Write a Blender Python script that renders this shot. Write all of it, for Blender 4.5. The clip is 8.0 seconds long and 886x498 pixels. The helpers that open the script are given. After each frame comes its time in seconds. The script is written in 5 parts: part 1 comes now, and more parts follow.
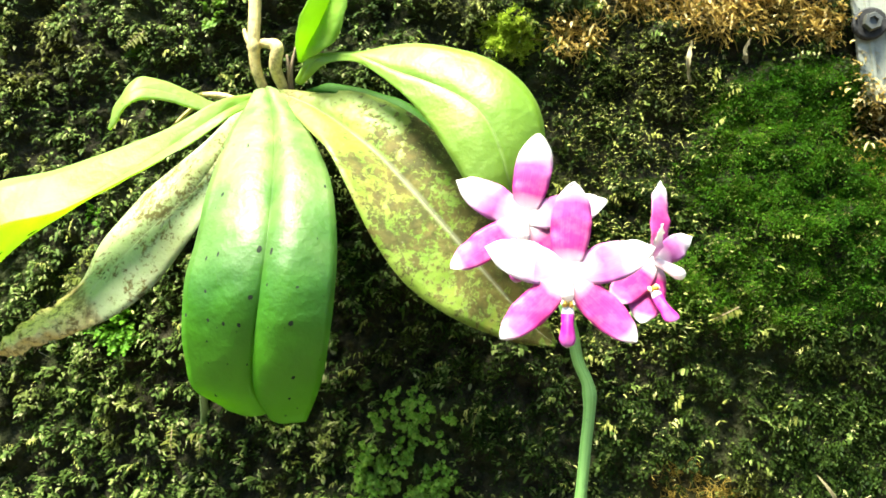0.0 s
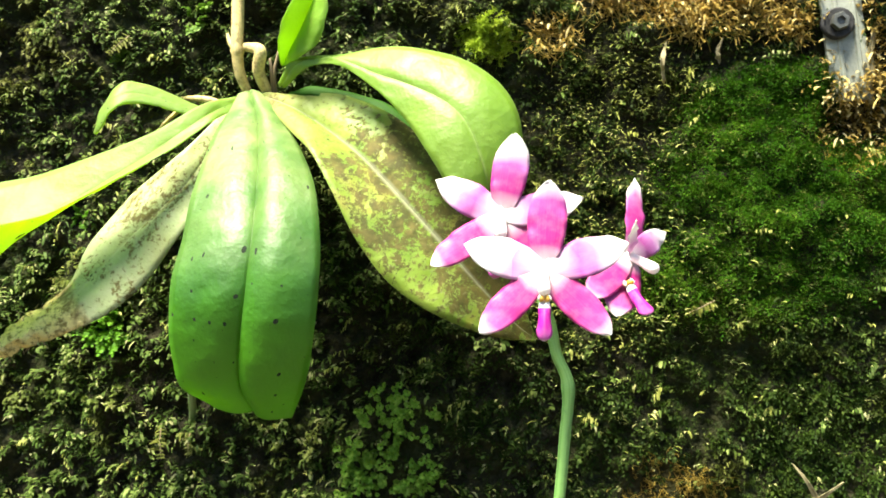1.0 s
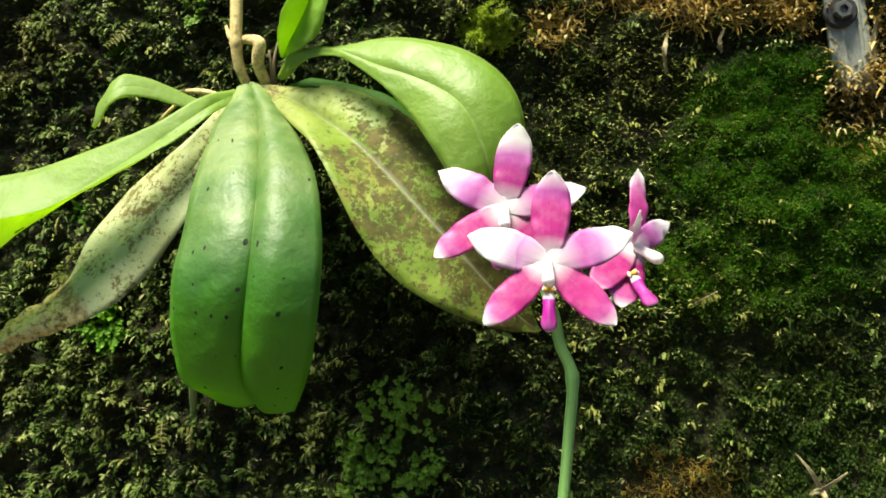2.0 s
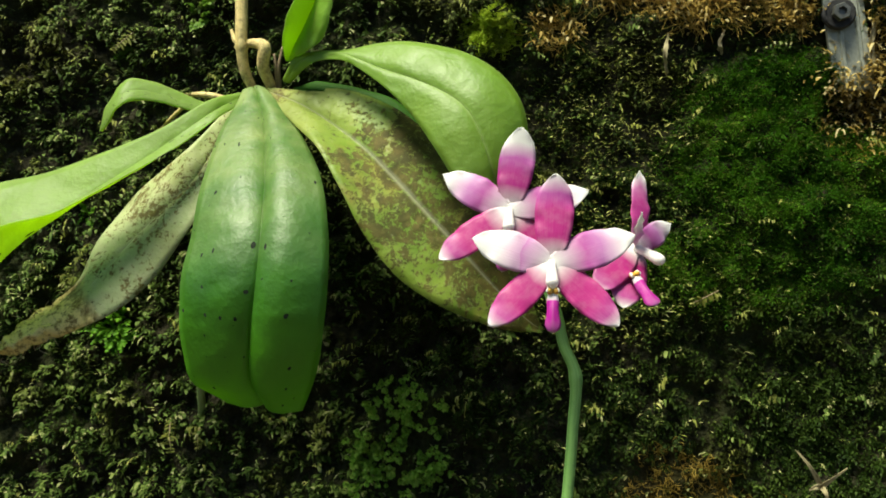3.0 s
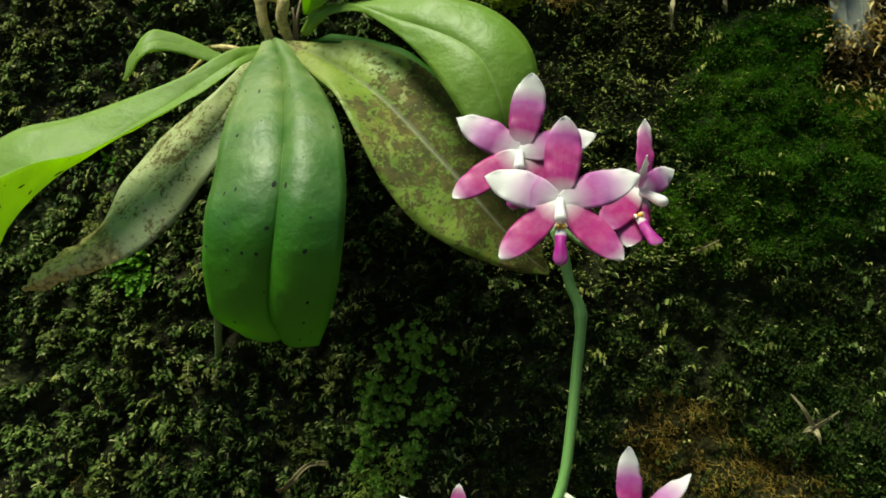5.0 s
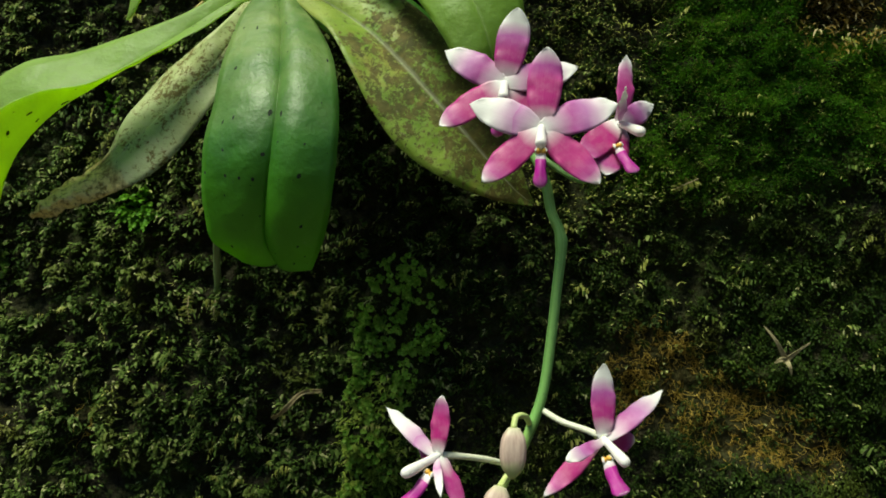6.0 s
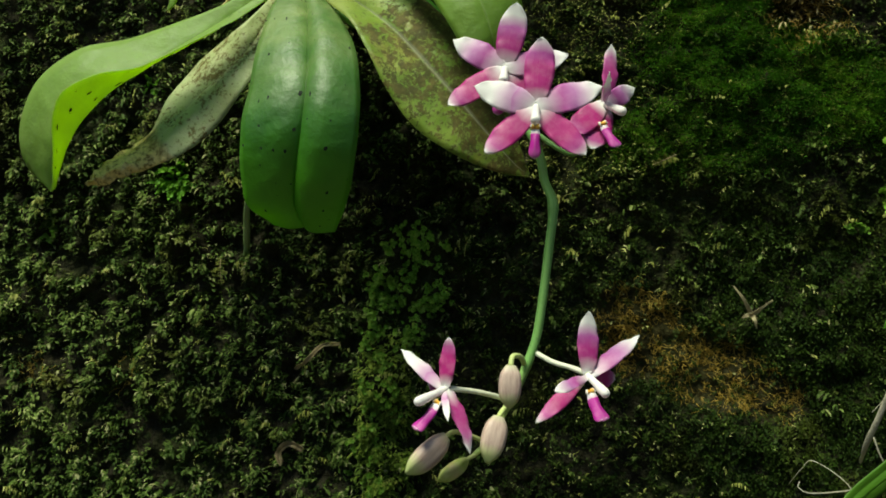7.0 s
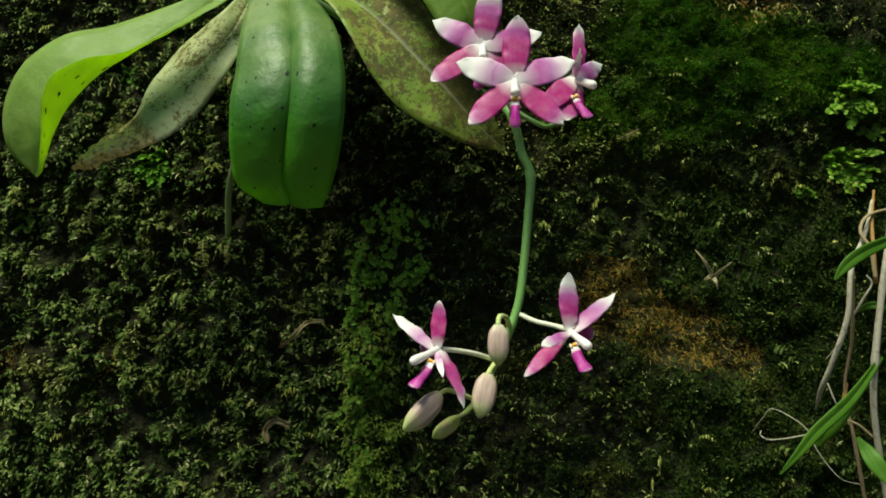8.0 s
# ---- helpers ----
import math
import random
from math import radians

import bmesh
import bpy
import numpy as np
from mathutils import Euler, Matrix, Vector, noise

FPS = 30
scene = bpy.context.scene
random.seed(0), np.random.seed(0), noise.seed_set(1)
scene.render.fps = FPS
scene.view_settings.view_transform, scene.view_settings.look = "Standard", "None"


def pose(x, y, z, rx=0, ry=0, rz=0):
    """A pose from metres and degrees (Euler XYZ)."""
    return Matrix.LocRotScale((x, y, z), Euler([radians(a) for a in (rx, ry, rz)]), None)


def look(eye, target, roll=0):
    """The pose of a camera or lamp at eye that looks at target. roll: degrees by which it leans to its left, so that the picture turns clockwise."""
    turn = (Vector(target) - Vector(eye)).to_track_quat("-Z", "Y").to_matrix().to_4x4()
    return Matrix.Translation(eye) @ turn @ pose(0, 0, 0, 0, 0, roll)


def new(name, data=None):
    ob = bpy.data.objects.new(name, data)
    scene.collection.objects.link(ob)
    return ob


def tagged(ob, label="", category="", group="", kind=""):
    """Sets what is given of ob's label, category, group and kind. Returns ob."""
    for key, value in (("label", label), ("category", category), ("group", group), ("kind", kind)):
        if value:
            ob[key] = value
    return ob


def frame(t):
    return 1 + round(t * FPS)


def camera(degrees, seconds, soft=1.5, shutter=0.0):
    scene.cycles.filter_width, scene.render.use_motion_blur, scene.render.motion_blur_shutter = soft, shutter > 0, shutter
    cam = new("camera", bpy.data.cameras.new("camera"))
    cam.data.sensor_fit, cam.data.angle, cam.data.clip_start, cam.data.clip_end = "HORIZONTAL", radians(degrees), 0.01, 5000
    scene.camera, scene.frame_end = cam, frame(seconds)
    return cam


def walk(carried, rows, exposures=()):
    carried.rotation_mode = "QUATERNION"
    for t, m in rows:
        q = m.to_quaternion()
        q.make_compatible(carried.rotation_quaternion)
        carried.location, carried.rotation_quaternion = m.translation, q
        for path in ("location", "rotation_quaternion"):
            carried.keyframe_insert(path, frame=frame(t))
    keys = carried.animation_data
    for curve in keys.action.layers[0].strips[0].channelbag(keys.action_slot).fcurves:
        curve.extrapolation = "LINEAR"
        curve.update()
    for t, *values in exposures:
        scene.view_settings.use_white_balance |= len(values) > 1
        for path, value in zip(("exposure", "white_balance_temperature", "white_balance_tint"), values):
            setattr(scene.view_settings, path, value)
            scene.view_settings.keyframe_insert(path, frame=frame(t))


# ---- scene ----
cam = camera(57.4, 8.0, soft=1.8)
PATH = [
    (0, (0.039, 0.055, 1.495), (-0.282, 2.028, 1.534), 0.1),
    (0.5, (0.038, 0.048, 1.495), (-0.277, 2.023, 1.541), 0.0),
    (1, (0.043, 0.049, 1.494), (-0.253, 2.026, 1.534), -0.6),
    (1.5, (0.042, 0.051, 1.492), (-0.248, 2.03, 1.525), -0.8),
    (3, (0.04, 0.046, 1.495), (-0.25, 2.024, 1.512), -1.2),
    (3.5, (0.041, 0.044, 1.493), (-0.25, 2.023, 1.497), -0.9),
    (4, (0.038, 0.046, 1.492), (-0.236, 2.027, 1.486), -0.7),
    (5.3, (0.038, 0.029, 1.472), (-0.266, 2.006, 1.444), -0.3),
    (5.5, (0.042, 0.027, 1.467), (-0.266, 2.003, 1.426), -0.2),
    (6, (0.046, 0.02, 1.46), (-0.258, 1.996, 1.394), 0.2),
    (6.5, (0.047, -0.001, 1.454), (-0.268, 1.972, 1.366), 0.7),
    (7, (0.05, -0.025, 1.451), (-0.254, 1.949, 1.357), 0.5),
    (7.5, (0.046, -0.036, 1.442), (-0.189, 1.948, 1.356), -0.4),
    (8, (0.033, -0.046, 1.435), (-0.127, 1.946, 1.36), -1.1),
]
EXPOSURES = [(0, 2.36, 6500, 4), (0.5, 2.74, 6550, 6), (1, 2.06, 6650, 8), (1.5, 1.54, 6700, 9), (3, 0.77, 6650, 3), (3.5, 0.54, 6620, 1), (4, 0.43, 6580, -1), (5.3, 0.30, 6500, -5), (6.5, 0.22, 6500, -5), (8, 0.19, 6520, -3)]
walk(cam, [(t, look(eye, target, roll)) for t, eye, target, roll in PATH], EXPOSURES)

# ---- world, sun, exposure ----
world = bpy.data.worlds.new("sky")
scene.world = world
world.use_nodes = True
wn = world.node_tree
sky = wn.nodes.new("ShaderNodeTexSky")
sky.sky_type = "NISHITA"
sky.sun_disc = False
sky.sun_elevation = radians(67)
sky.sun_rotation = radians(219)
wn.links.new(sky.outputs[0], wn.nodes["Background"].inputs[0])
wn.nodes["Background"].inputs[1].default_value = 0.064
sun = new("sun", bpy.data.lights.new("sun", "SUN"))
sun.data.energy = 5.25
sun.data.angle = radians(26)
sun.data.color = (1.0, 0.95, 0.79)
sun.matrix_world = look((-0.56, -0.33, 3.6), (0, 0.35, 1.5))


# ---- materials ----
class Nodes:
    """A small helper to write node trees."""

    def __init__(self, name):
        self.mat = bpy.data.materials.new(name)
        self.mat.use_nodes = True
        self.t = self.mat.node_tree
        self.bsdf = self.t.nodes["Principled BSDF"]
        self.out = self.t.nodes["Material Output"]

    def add(self, kind):
        return self.t.nodes.new(kind)

    def put(self, socket, value):
        if isinstance(value, bpy.types.NodeSocket):
            self.t.links.new(value, socket)
        elif isinstance(value, (tuple, list)) and len(value) == 3 and socket.type == "RGBA":
            socket.default_value = (*value, 1)
        else:
            socket.default_value = value

    def coord(self, which="Object"):
        return self.add("ShaderNodeTexCoord").outputs[which]

    def noise(self, scale, detail=4, rough=0.55, vec=None, distort=0.0):
        n = self.add("ShaderNodeTexNoise")
        self.put(n.inputs["Vector"], vec or self.coord())
        n.inputs["Scale"].default_value, n.inputs["Detail"].default_value = scale, detail
        n.inputs["Roughness"].default_value, n.inputs["Distortion"].default_value = rough, distort
        return n.outputs["Fac"]

    def voronoi(self, scale, out="Distance", vec=None, flat=False):
        n = self.add("ShaderNodeTexVoronoi")
        n.voronoi_dimensions = "2D" if flat else "3D"
        self.put(n.inputs["Vector"], vec or self.coord())
        n.inputs["Scale"].default_value = scale
        return n.outputs[out]

    def ramp(self, fac, *stops):
        n = self.add("ShaderNodeValToRGB")
        self.put(n.inputs[0], fac)
        el = n.color_ramp.elements
        while len(el) < len(stops):
            el.new(0.5)
        for e, (p, c) in zip(el, stops):
            e.position = p
            e.color = (c, c, c, 1) if isinstance(c, (int, float)) else (*c, 1)
        return n.outputs[0]

    def mix(self, fac, a, b, blend="MIX"):
        n = self.add("ShaderNodeMix")
        n.data_type, n.blend_type = "RGBA", blend
        self.put(n.inputs[0], fac), self.put(n.inputs[6], a), self.put(n.inputs[7], b)
        return n.outputs[2]

    def math(self, op, a, b=0.0, clamp=False):
        n = self.add("ShaderNodeMath")
        n.operation, n.use_clamp = op, clamp
        self.put(n.inputs[0], a), self.put(n.inputs[1], b)
        return n.outputs[0]

    def bump(self, height, strength=0.4, distance=0.001, normal=None):
        n = self.add("ShaderNodeBump")
        self.put(n.inputs["Height"], height)
        n.inputs["Strength"].default_value, n.inputs["Distance"].default_value = strength, distance
        if normal:
            self.put(n.inputs["Normal"], normal)
        return n.outputs[0]

    def island(self):
        return self.add("ShaderNodeNewGeometry").outputs["Random Per Island"]

    def uv(self):
        n = self.add("ShaderNodeSeparateXYZ")
        self.put(n.inputs[0], self.coord("UV"))
        return n.outputs[0], n.outputs[1]

    def finish(self, color, rough=0.5, spec=0.5, normal=None, metal=0.0, coat=0.0, thin=None, thin_weight=0.35):
        b = self.bsdf.inputs
        self.put(b["Base Color"], color), self.put(b["Roughness"], rough)
        self.put(b["Specular IOR Level"], spec), self.put(b["Metallic"], metal)
        b["Coat Weight"].default_value, b["Coat Roughness"].default_value = coat, 0.42
        if normal:
            self.put(b["Normal"], normal)
        if thin is not None:
            tr, mx = self.add("ShaderNodeBsdfTranslucent"), self.add("ShaderNodeMixShader")
            self.put(tr.inputs[0], thin)
            if normal:
                self.put(tr.inputs["Normal"], normal)
            self.put(mx.inputs[0], thin_weight)
            self.t.links.new(self.bsdf.outputs[0], mx.inputs[1])
            self.t.links.new(tr.outputs[0], mx.inputs[2])
            self.t.links.new(mx.outputs[0], self.out.inputs[0])
        return self.mat


def leaf_material(name, base, light, thin, stain=0.0, stain_color=(0.1, 0.075, 0.03), pale=(0.3, 0.33, 0.2), spots=0.5, rough=0.36, dry_tip=1.1, yellow=0.0, thin_weight=0.3, midrib=0.3, speck_size=1.0, coat=0.08, backlit=0.0, gloss=0.6, near_specks=False, ripe_sheen=(0.48, 0.30, 0.055)):
    m = Nodes(name)
    u, v = m.uv()
    s = m.math("ABSOLUTE", m.math("SUBTRACT", u, 0.5))
    col = m.mix(m.ramp(m.noise(45, 4), (0.3, 0.0), (0.75, 1.0)), base, light)
    col = m.mix(m.ramp(m.noise(420, 3), (0.35, 0.0), (0.8, 0.35)), col, light)
    col = m.mix(m.ramp(m.noise(28, 5, 0.65), (0.45, 0.0), (0.7, 0.2)), col, pale)
    # paler midrib and margin
    col = m.mix(m.ramp(s, (0.0, midrib), (0.025, 0.0), (0.47, 0.0), (0.5, 0.35)), col, pale)
    # yellowing towards the base; on LEAF also the sheen of its top, as colour
    if yellow:
        zone = m.math("MULTIPLY", m.ramp(v, (0.0, yellow), (0.55, 0.0)), m.ramp(m.noise(60, 4), (0.35, 0.2), (0.7, 1.0)))
        col = m.mix(zone, col, ripe_sheen)
    rg = m.math("ADD", m.math("MULTIPLY", m.noise(150, 4), 0.2), rough - 0.1)
    glow = m.mix(m.ramp(m.noise(70, 4), (0.35, 0.0), (0.7, 0.5)), thin, tuple(0.7 * c for c in thin))
    if stain:
        spread = m.noise(48, 5, 0.65, distort=0.4)
        fine = m.noise(520, 6, 0.8)
        both = m.math("ADD", m.math("MULTIPLY", spread, 0.5), m.math("MULTIPLY", fine, 0.62))
        k = 0.66 - 0.16 * stain
        mask = m.ramp(both, (k, 0.0), (k + 0.03, 0.9))
        col = m.mix(m.ramp(m.noise(90, 5, 0.7), (0.5, 0.0), (0.62, 0.5)), col, pale)
        shade = m.mix(m.ramp(m.noise(700, 3), (0.35, 0.0), (0.65, 1.0)), stain_color, (0.15, 0.11, 0.024))
        col = m.mix(mask, col, shade)
        glow = m.mix(m.math("MULTIPLY", mask, 0.8), glow, stain_color)
        rg = m.math("ADD", rg, m.math("MULTIPLY", mask, 0.3))
    col = m.mix(m.ramp(s, (0.0, midrib), (0.02, 0.0)), col, pale)
    # lime glow of light passing through the tip, put into the colour
    if backlit:
        sunlit = m.ramp(m.math("ADD", v, m.math("MULTIPLY", m.math("SUBTRACT", m.noise(60, 3), 0.5), 0.25)), (0.52, 0.0), (0.94, backlit))
        col = m.mix(sunlit, col, (0.14, 0.50, 0.004))
    # dark specks
    if spots:
        mp = m.add("ShaderNodeMapping")
        m.put(mp.inputs["Vector"], m.coord("UV"))
        mp.inputs["Scale"].default_value = (7, 13, 1)
        stray = m.add("ShaderNodeTexNoise")
        m.put(stray.inputs["Vector"], m.coord())
        stray.inputs["Scale"].default_value, stray.inputs["Detail"].default_value = 36, 0
        place = m.mix(1.0, mp.outputs[0], m.mix(1.0, stray.outputs["Color"], (1.3, 1.3, 0.0), "MULTIPLY"), "ADD")
        d, which = m.voronoi(1.0, vec=place, flat=True), m.voronoi(1.0, "Color", vec=place, flat=True)
        sep = m.add("ShaderNodeSeparateColor")
        m.put(sep.inputs[0], which)
        size = m.math("ADD", m.math("MULTIPLY", m.math("POWER", sep.outputs[1], 2.0), 0.075 * speck_size), 0.032 * speck_size)
        near = m.math("LESS_THAN", m.math("ADD", d, m.math("MULTIPLY", m.noise(900, 2), 0.03)), size)
        speck = m.math("MULTIPLY", near, m.math("GREATER_THAN", sep.outputs[0], 1.0 - 0.8 * spots))
        if near_specks:
            speck = m.math("MULTIPLY", speck, m.math("LESS_THAN", u, 0.46))
        col = m.mix(m.math("MULTIPLY", speck, 0.95), col, (0.008, 0.016, 0.005))
        rg = m.math("ADD", rg, m.math("MULTIPLY", speck, 0.4))
        glow = m.mix(speck, glow, (0.01, 0.015, 0.004))
    if dry_tip < 1:
        gone = m.ramp(m.math("ADD", v, m.math("MULTIPLY", m.math("SUBTRACT", m.noise(70, 4), 0.5), 0.16)), (dry_tip - 0.02, 0.0), (dry_tip + 0.03, 1.0))
        husk = m.mix(m.ramp(m.noise(380, 6, 0.8), (0.41, 0.0), (0.50, 1.0)), (0.22, 0.15, 0.045), (0.95, 0.80, 0.34))
        waist = m.ramp(m.math("ADD", v, m.math("MULTIPLY", m.math("SUBTRACT", m.noise(200, 5, 0.7), 0.5), 0.10)), (dry_tip - 0.03, 0.0), (dry_tip, 0.8), (dry_tip + 0.02, 0.8), (dry_tip + 0.05, 0.0))
        husk = m.mix(m.ramp(m.noise(120, 4), (0.60, 0.0), (0.70, 0.5)), husk, (0.34, 0.32, 0.07))
        col = m.mix(gone, col, husk)
        col = m.mix(m.math("MULTIPLY", waist, m.ramp(m.noise(420, 5, 0.7), (0.40, 0.2), (0.55, 1.0))), col, (0.10, 0.065, 0.022))
        glow = m.mix(gone, glow, (0.55, 0.44, 0.17))
        rg = m.math("ADD", rg, m.math("MULTIPLY", gone, 0.35))
    h = m.math("ADD", m.math("MULTIPLY", m.noise(110, 3), 0.9), m.math("ADD", m.math("MULTIPLY", m.noise(330, 2), 0.42), m.math("MULTIPLY", m.noise(900, 3), 0.08)))
    if dry_tip < 1:
        h = m.math("ADD", h, m.math("MULTIPLY", m.math("MULTIPLY", gone, m.noise(330, 5, 0.7)), 1.1))
    n = m.bump(h, 0.45, 0.0014)
    return m.finish(col, rg, gloss, n, coat=coat, thin=glow, thin_weight=thin_weight)


def old_leaf_material(name):
    """An ageing leaf: olive green, ochre where it yellows, with brown scurf in patches, a pale midrib and a green margin."""
    m = Nodes(name)
    u, v = m.uv()
    s = m.math("ABSOLUTE", m.math("SUBTRACT", u, 0.5))
    col = m.mix(m.ramp(m.noise(55, 4, 0.6), (0.35, 0.0), (0.68, 1.0)), (0.14, 0.25, 0.021), (0.265, 0.36, 0.054))
    col = m.mix(m.ramp(m.noise(38, 4, 0.6, distort=0.5), (0.56, 0.0), (0.66, 0.65)), col, (0.32, 0.265, 0.06))
    col = m.mix(m.math("MULTIPLY", m.ramp(v, (0.0, 1.0), (0.3, 0.0)), 0.7), col, (0.32, 0.31, 0.10))
    # scurf: fine flakes inside wide patches, sparse at the base and the margin
    where = m.math("ADD", m.noise(34, 4, 0.6, distort=0.6), m.ramp(v, (0.05, 0.0), (0.35, 0.13), (1.0, 0.24)))
    where = m.math("SUBTRACT", where, m.ramp(s, (0.38, 0.0), (0.5, 0.07)))
    patch = m.ramp(where, (0.50, 0.0), (0.74, 1.0))
    fine = m.noise(360, 8, 0.8)
    flakes = m.ramp(m.math("ADD", fine, m.math("MULTIPLY", patch, 0.175)), (0.575, 0.0), (0.595, 0.9), (0.68, 1.0))
    tone = m.mix(m.ramp(m.noise(160, 4, 0.7), (0.4, 0.0), (0.62, 1.0)), (0.050, 0.042, 0.010), (0.145, 0.110, 0.028))
    col = m.mix(m.math("MULTIPLY", flakes, 0.9), col, tone)
    col = m.mix(m.ramp(m.noise(700, 3), (0.66, 0.0), (0.74, 0.7)), col, (0.34, 0.34, 0.16))
    rib = m.math("ADD", s, m.math("MULTIPLY", m.math("SUBTRACT", m.noise(240, 3), 0.5), 0.02))
    col = m.mix(m.ramp(rib, (0.004, 0.7), (0.034, 0.0)), col, (0.37, 0.39, 0.24))
    glow = m.mix(m.math("MULTIPLY", flakes, 0.8), (0.30, 0.42, 0.05), (0.08, 0.06, 0.02))
    rough = m.math("ADD", m.math("MULTIPLY", flakes, 0.3), 0.45)
    h = m.math("ADD", m.math("MULTIPLY", m.noise(110, 3), 0.8), m.math("ADD", m.math("MULTIPLY", m.noise(330, 3), 0.5), m.math("MULTIPLY", flakes, 0.25)))
    return m.finish(col, rough, 0.32, m.bump(h, 0.5, 0.0014), thin=glow, thin_weight=0.2)


def petal_material(name, rim, tip, rose=(0.62, 0.05, 0.28), lilac=(0.58, 0.22, 0.50), tip_soft=0.2, base_white=0.1, veins=0.12, keel=0.0, soft_base=0.30, thin_weight=0.2):
    """A tepal: white heart, rose blade, white tip."""
    m = Nodes(name)
    u, v = m.uv()
    across = m.math("ABSOLUTE", m.math("SUBTRACT", u, 0.5))
    ragged = m.math("MULTIPLY", m.math("SUBTRACT", m.noise(160, 4), 0.5), 0.07)
    vv = m.math("ADD", m.math("ADD", v, ragged), m.math("MULTIPLY", across, rim))
    streak = m.add("ShaderNodeTexNoise")
    st = m.add("ShaderNodeMapping")
    m.put(st.inputs["Vector"], m.coord("UV"))
    st.inputs["Scale"].default_value = (26, 1.6, 1)
    m.put(streak.inputs["Vector"], st.outputs[0])
    streak.inputs["Scale"].default_value, streak.inputs["Detail"].default_value = 1.0, 3
    white = (0.87, 0.86, 0.84)
    blade = m.mix(m.ramp(vv, (0.1, 1.0), (0.55, 0.0)), rose, lilac) if base_white > 0.15 else m.mix(m.ramp(vv, (tip - 0.2, 0.0), (tip, 0.7)), rose, lilac)
    blade = m.mix(m.ramp(streak.outputs["Fac"], (0.35, 0.0), (0.75, veins)), blade, (0.72, 0.25, 0.47))
    blade = m.mix(m.ramp(m.noise(300, 3), (0.4, 0.0), (0.8, 0.10)), blade, white)
    if keel:
        blade = m.mix(m.ramp(across, (0.03, keel), (0.12, 0.0)), blade, white)
    fac = m.ramp(vv, (0.06, 0.0), (base_white + 0.10, 0.5), (base_white + soft_base, 1.0), (tip, 1.0), (min(tip + 0.45 * tip_soft, 0.98), 0.6), (min(tip + tip_soft, 0.998), 0.0))
    col = m.mix(fac, white, blade)
    h = m.math("ADD", m.math("MULTIPLY", streak.outputs["Fac"], 1.0), m.math("MULTIPLY", m.noise(1400, 2), 0.06))
    return m.finish(col, 0.42, 0.3, m.bump(h, 0.2, 0.0004), thin=col, thin_weight=thin_weight)


def plain_material(name, a, b, scale=80, fine=600, rough=0.5, spec=0.4, bump=0.3, dist=0.0006, thin=None, thin_weight=0.2, metal=0.0, detail=5):
    m = Nodes(name)
    col = m.mix(m.ramp(m.noise(scale, detail, 0.6), (0.32, 0.0), (0.68, 1.0)), a, b)
    col = m.mix(m.ramp(m.noise(fine, 3), (0.3, 0.25), (0.6, 0.0)), col, tuple(0.45 * c for c in a))
    h = m.math("ADD", m.noise(scale * 2, 4), m.math("MULTIPLY", m.noise(fine, 3), 0.4))
    return m.finish(col, rough, spec, m.bump(h, bump, dist), metal=metal, thin=thin, thin_weight=thin_weight)


def stem_material(name, a, b, streak_scale=(14, 3, 1), rough=0.45, stain=None, thin=None, blotch=0.05, lime_end=False):
    """Skin with streaks that run along the stem."""
    m = Nodes(name)
    mp = m.add("ShaderNodeMapping")
    m.put(mp.inputs["Vector"], m.coord("UV"))
    mp.inputs["Scale"].default_value = streak_scale
    f = m.noise(1.0, 4, 0.6, vec=mp.outputs[0])
    col = m.mix(m.ramp(f, (0.35, 0.0), (0.65, 1.0)), a, b)
    col = m.mix(m.ramp(m.noise(380, 6, 0.7), (0.62 - blotch, 0.0), (0.78 - blotch, 0.5 + blotch)), col, stain or tuple(0.5 * c for c in a))
    if lime_end:
        col = m.mix(m.ramp(m.uv()[1], (0.70, 0.0), (0.84, 0.9)), col, (0.46, 0.60, 0.17))
    h = m.math("ADD", f, m.math("MULTIPLY", m.noise(700, 3), 0.5))
    return m.finish(col, rough, 0.4, m.bump(h, 0.35 + 2 * blotch, 0.0006), thin=thin, thin_weight=0.15)


def moss_material(name, stops, spread=(30, 160), rough=0.6, spec=0.12, thin_weight=0.3, dead=None, dead_share=0.15, ochre=0.0):
    """Tiny leaves: colours by tuft and by leaf, some of them dead."""
    m = Nodes(name)
    f = m.math("ADD", m.math("ADD", m.math("MULTIPLY", m.noise(spread[0], 4, 0.6), 0.5), m.math("MULTIPLY", m.noise(spread[1], 2), 0.35)), m.math("MULTIPLY", m.noise(9, 3), 0.15))
    f = m.math("ADD", f, m.math("MULTIPLY", m.math("SUBTRACT", m.island(), 0.5), 0.24))
    col = m.ramp(f, *[(0.3 + 0.4 * i / (len(stops) - 1), c) for i, c in enumerate(stops)])
    if ochre:
        col = m.mix(m.ramp(m.noise(21, 3, 0.55), (0.54, 0.0), (0.66, ochre)), col, (0.16, 0.115, 0.022))
    if dead:
        col = m.mix(m.ramp(m.math("ADD", m.math("MULTIPLY", m.noise(230, 2), 0.8), m.math("MULTIPLY", m.island(), 0.4)), (0.82 - dead_share, 0.0), (0.86 - dead_share, 0.95)), col, dead)
    return m.finish(col, rough, spec, thin=col, thin_weight=thin_weight)


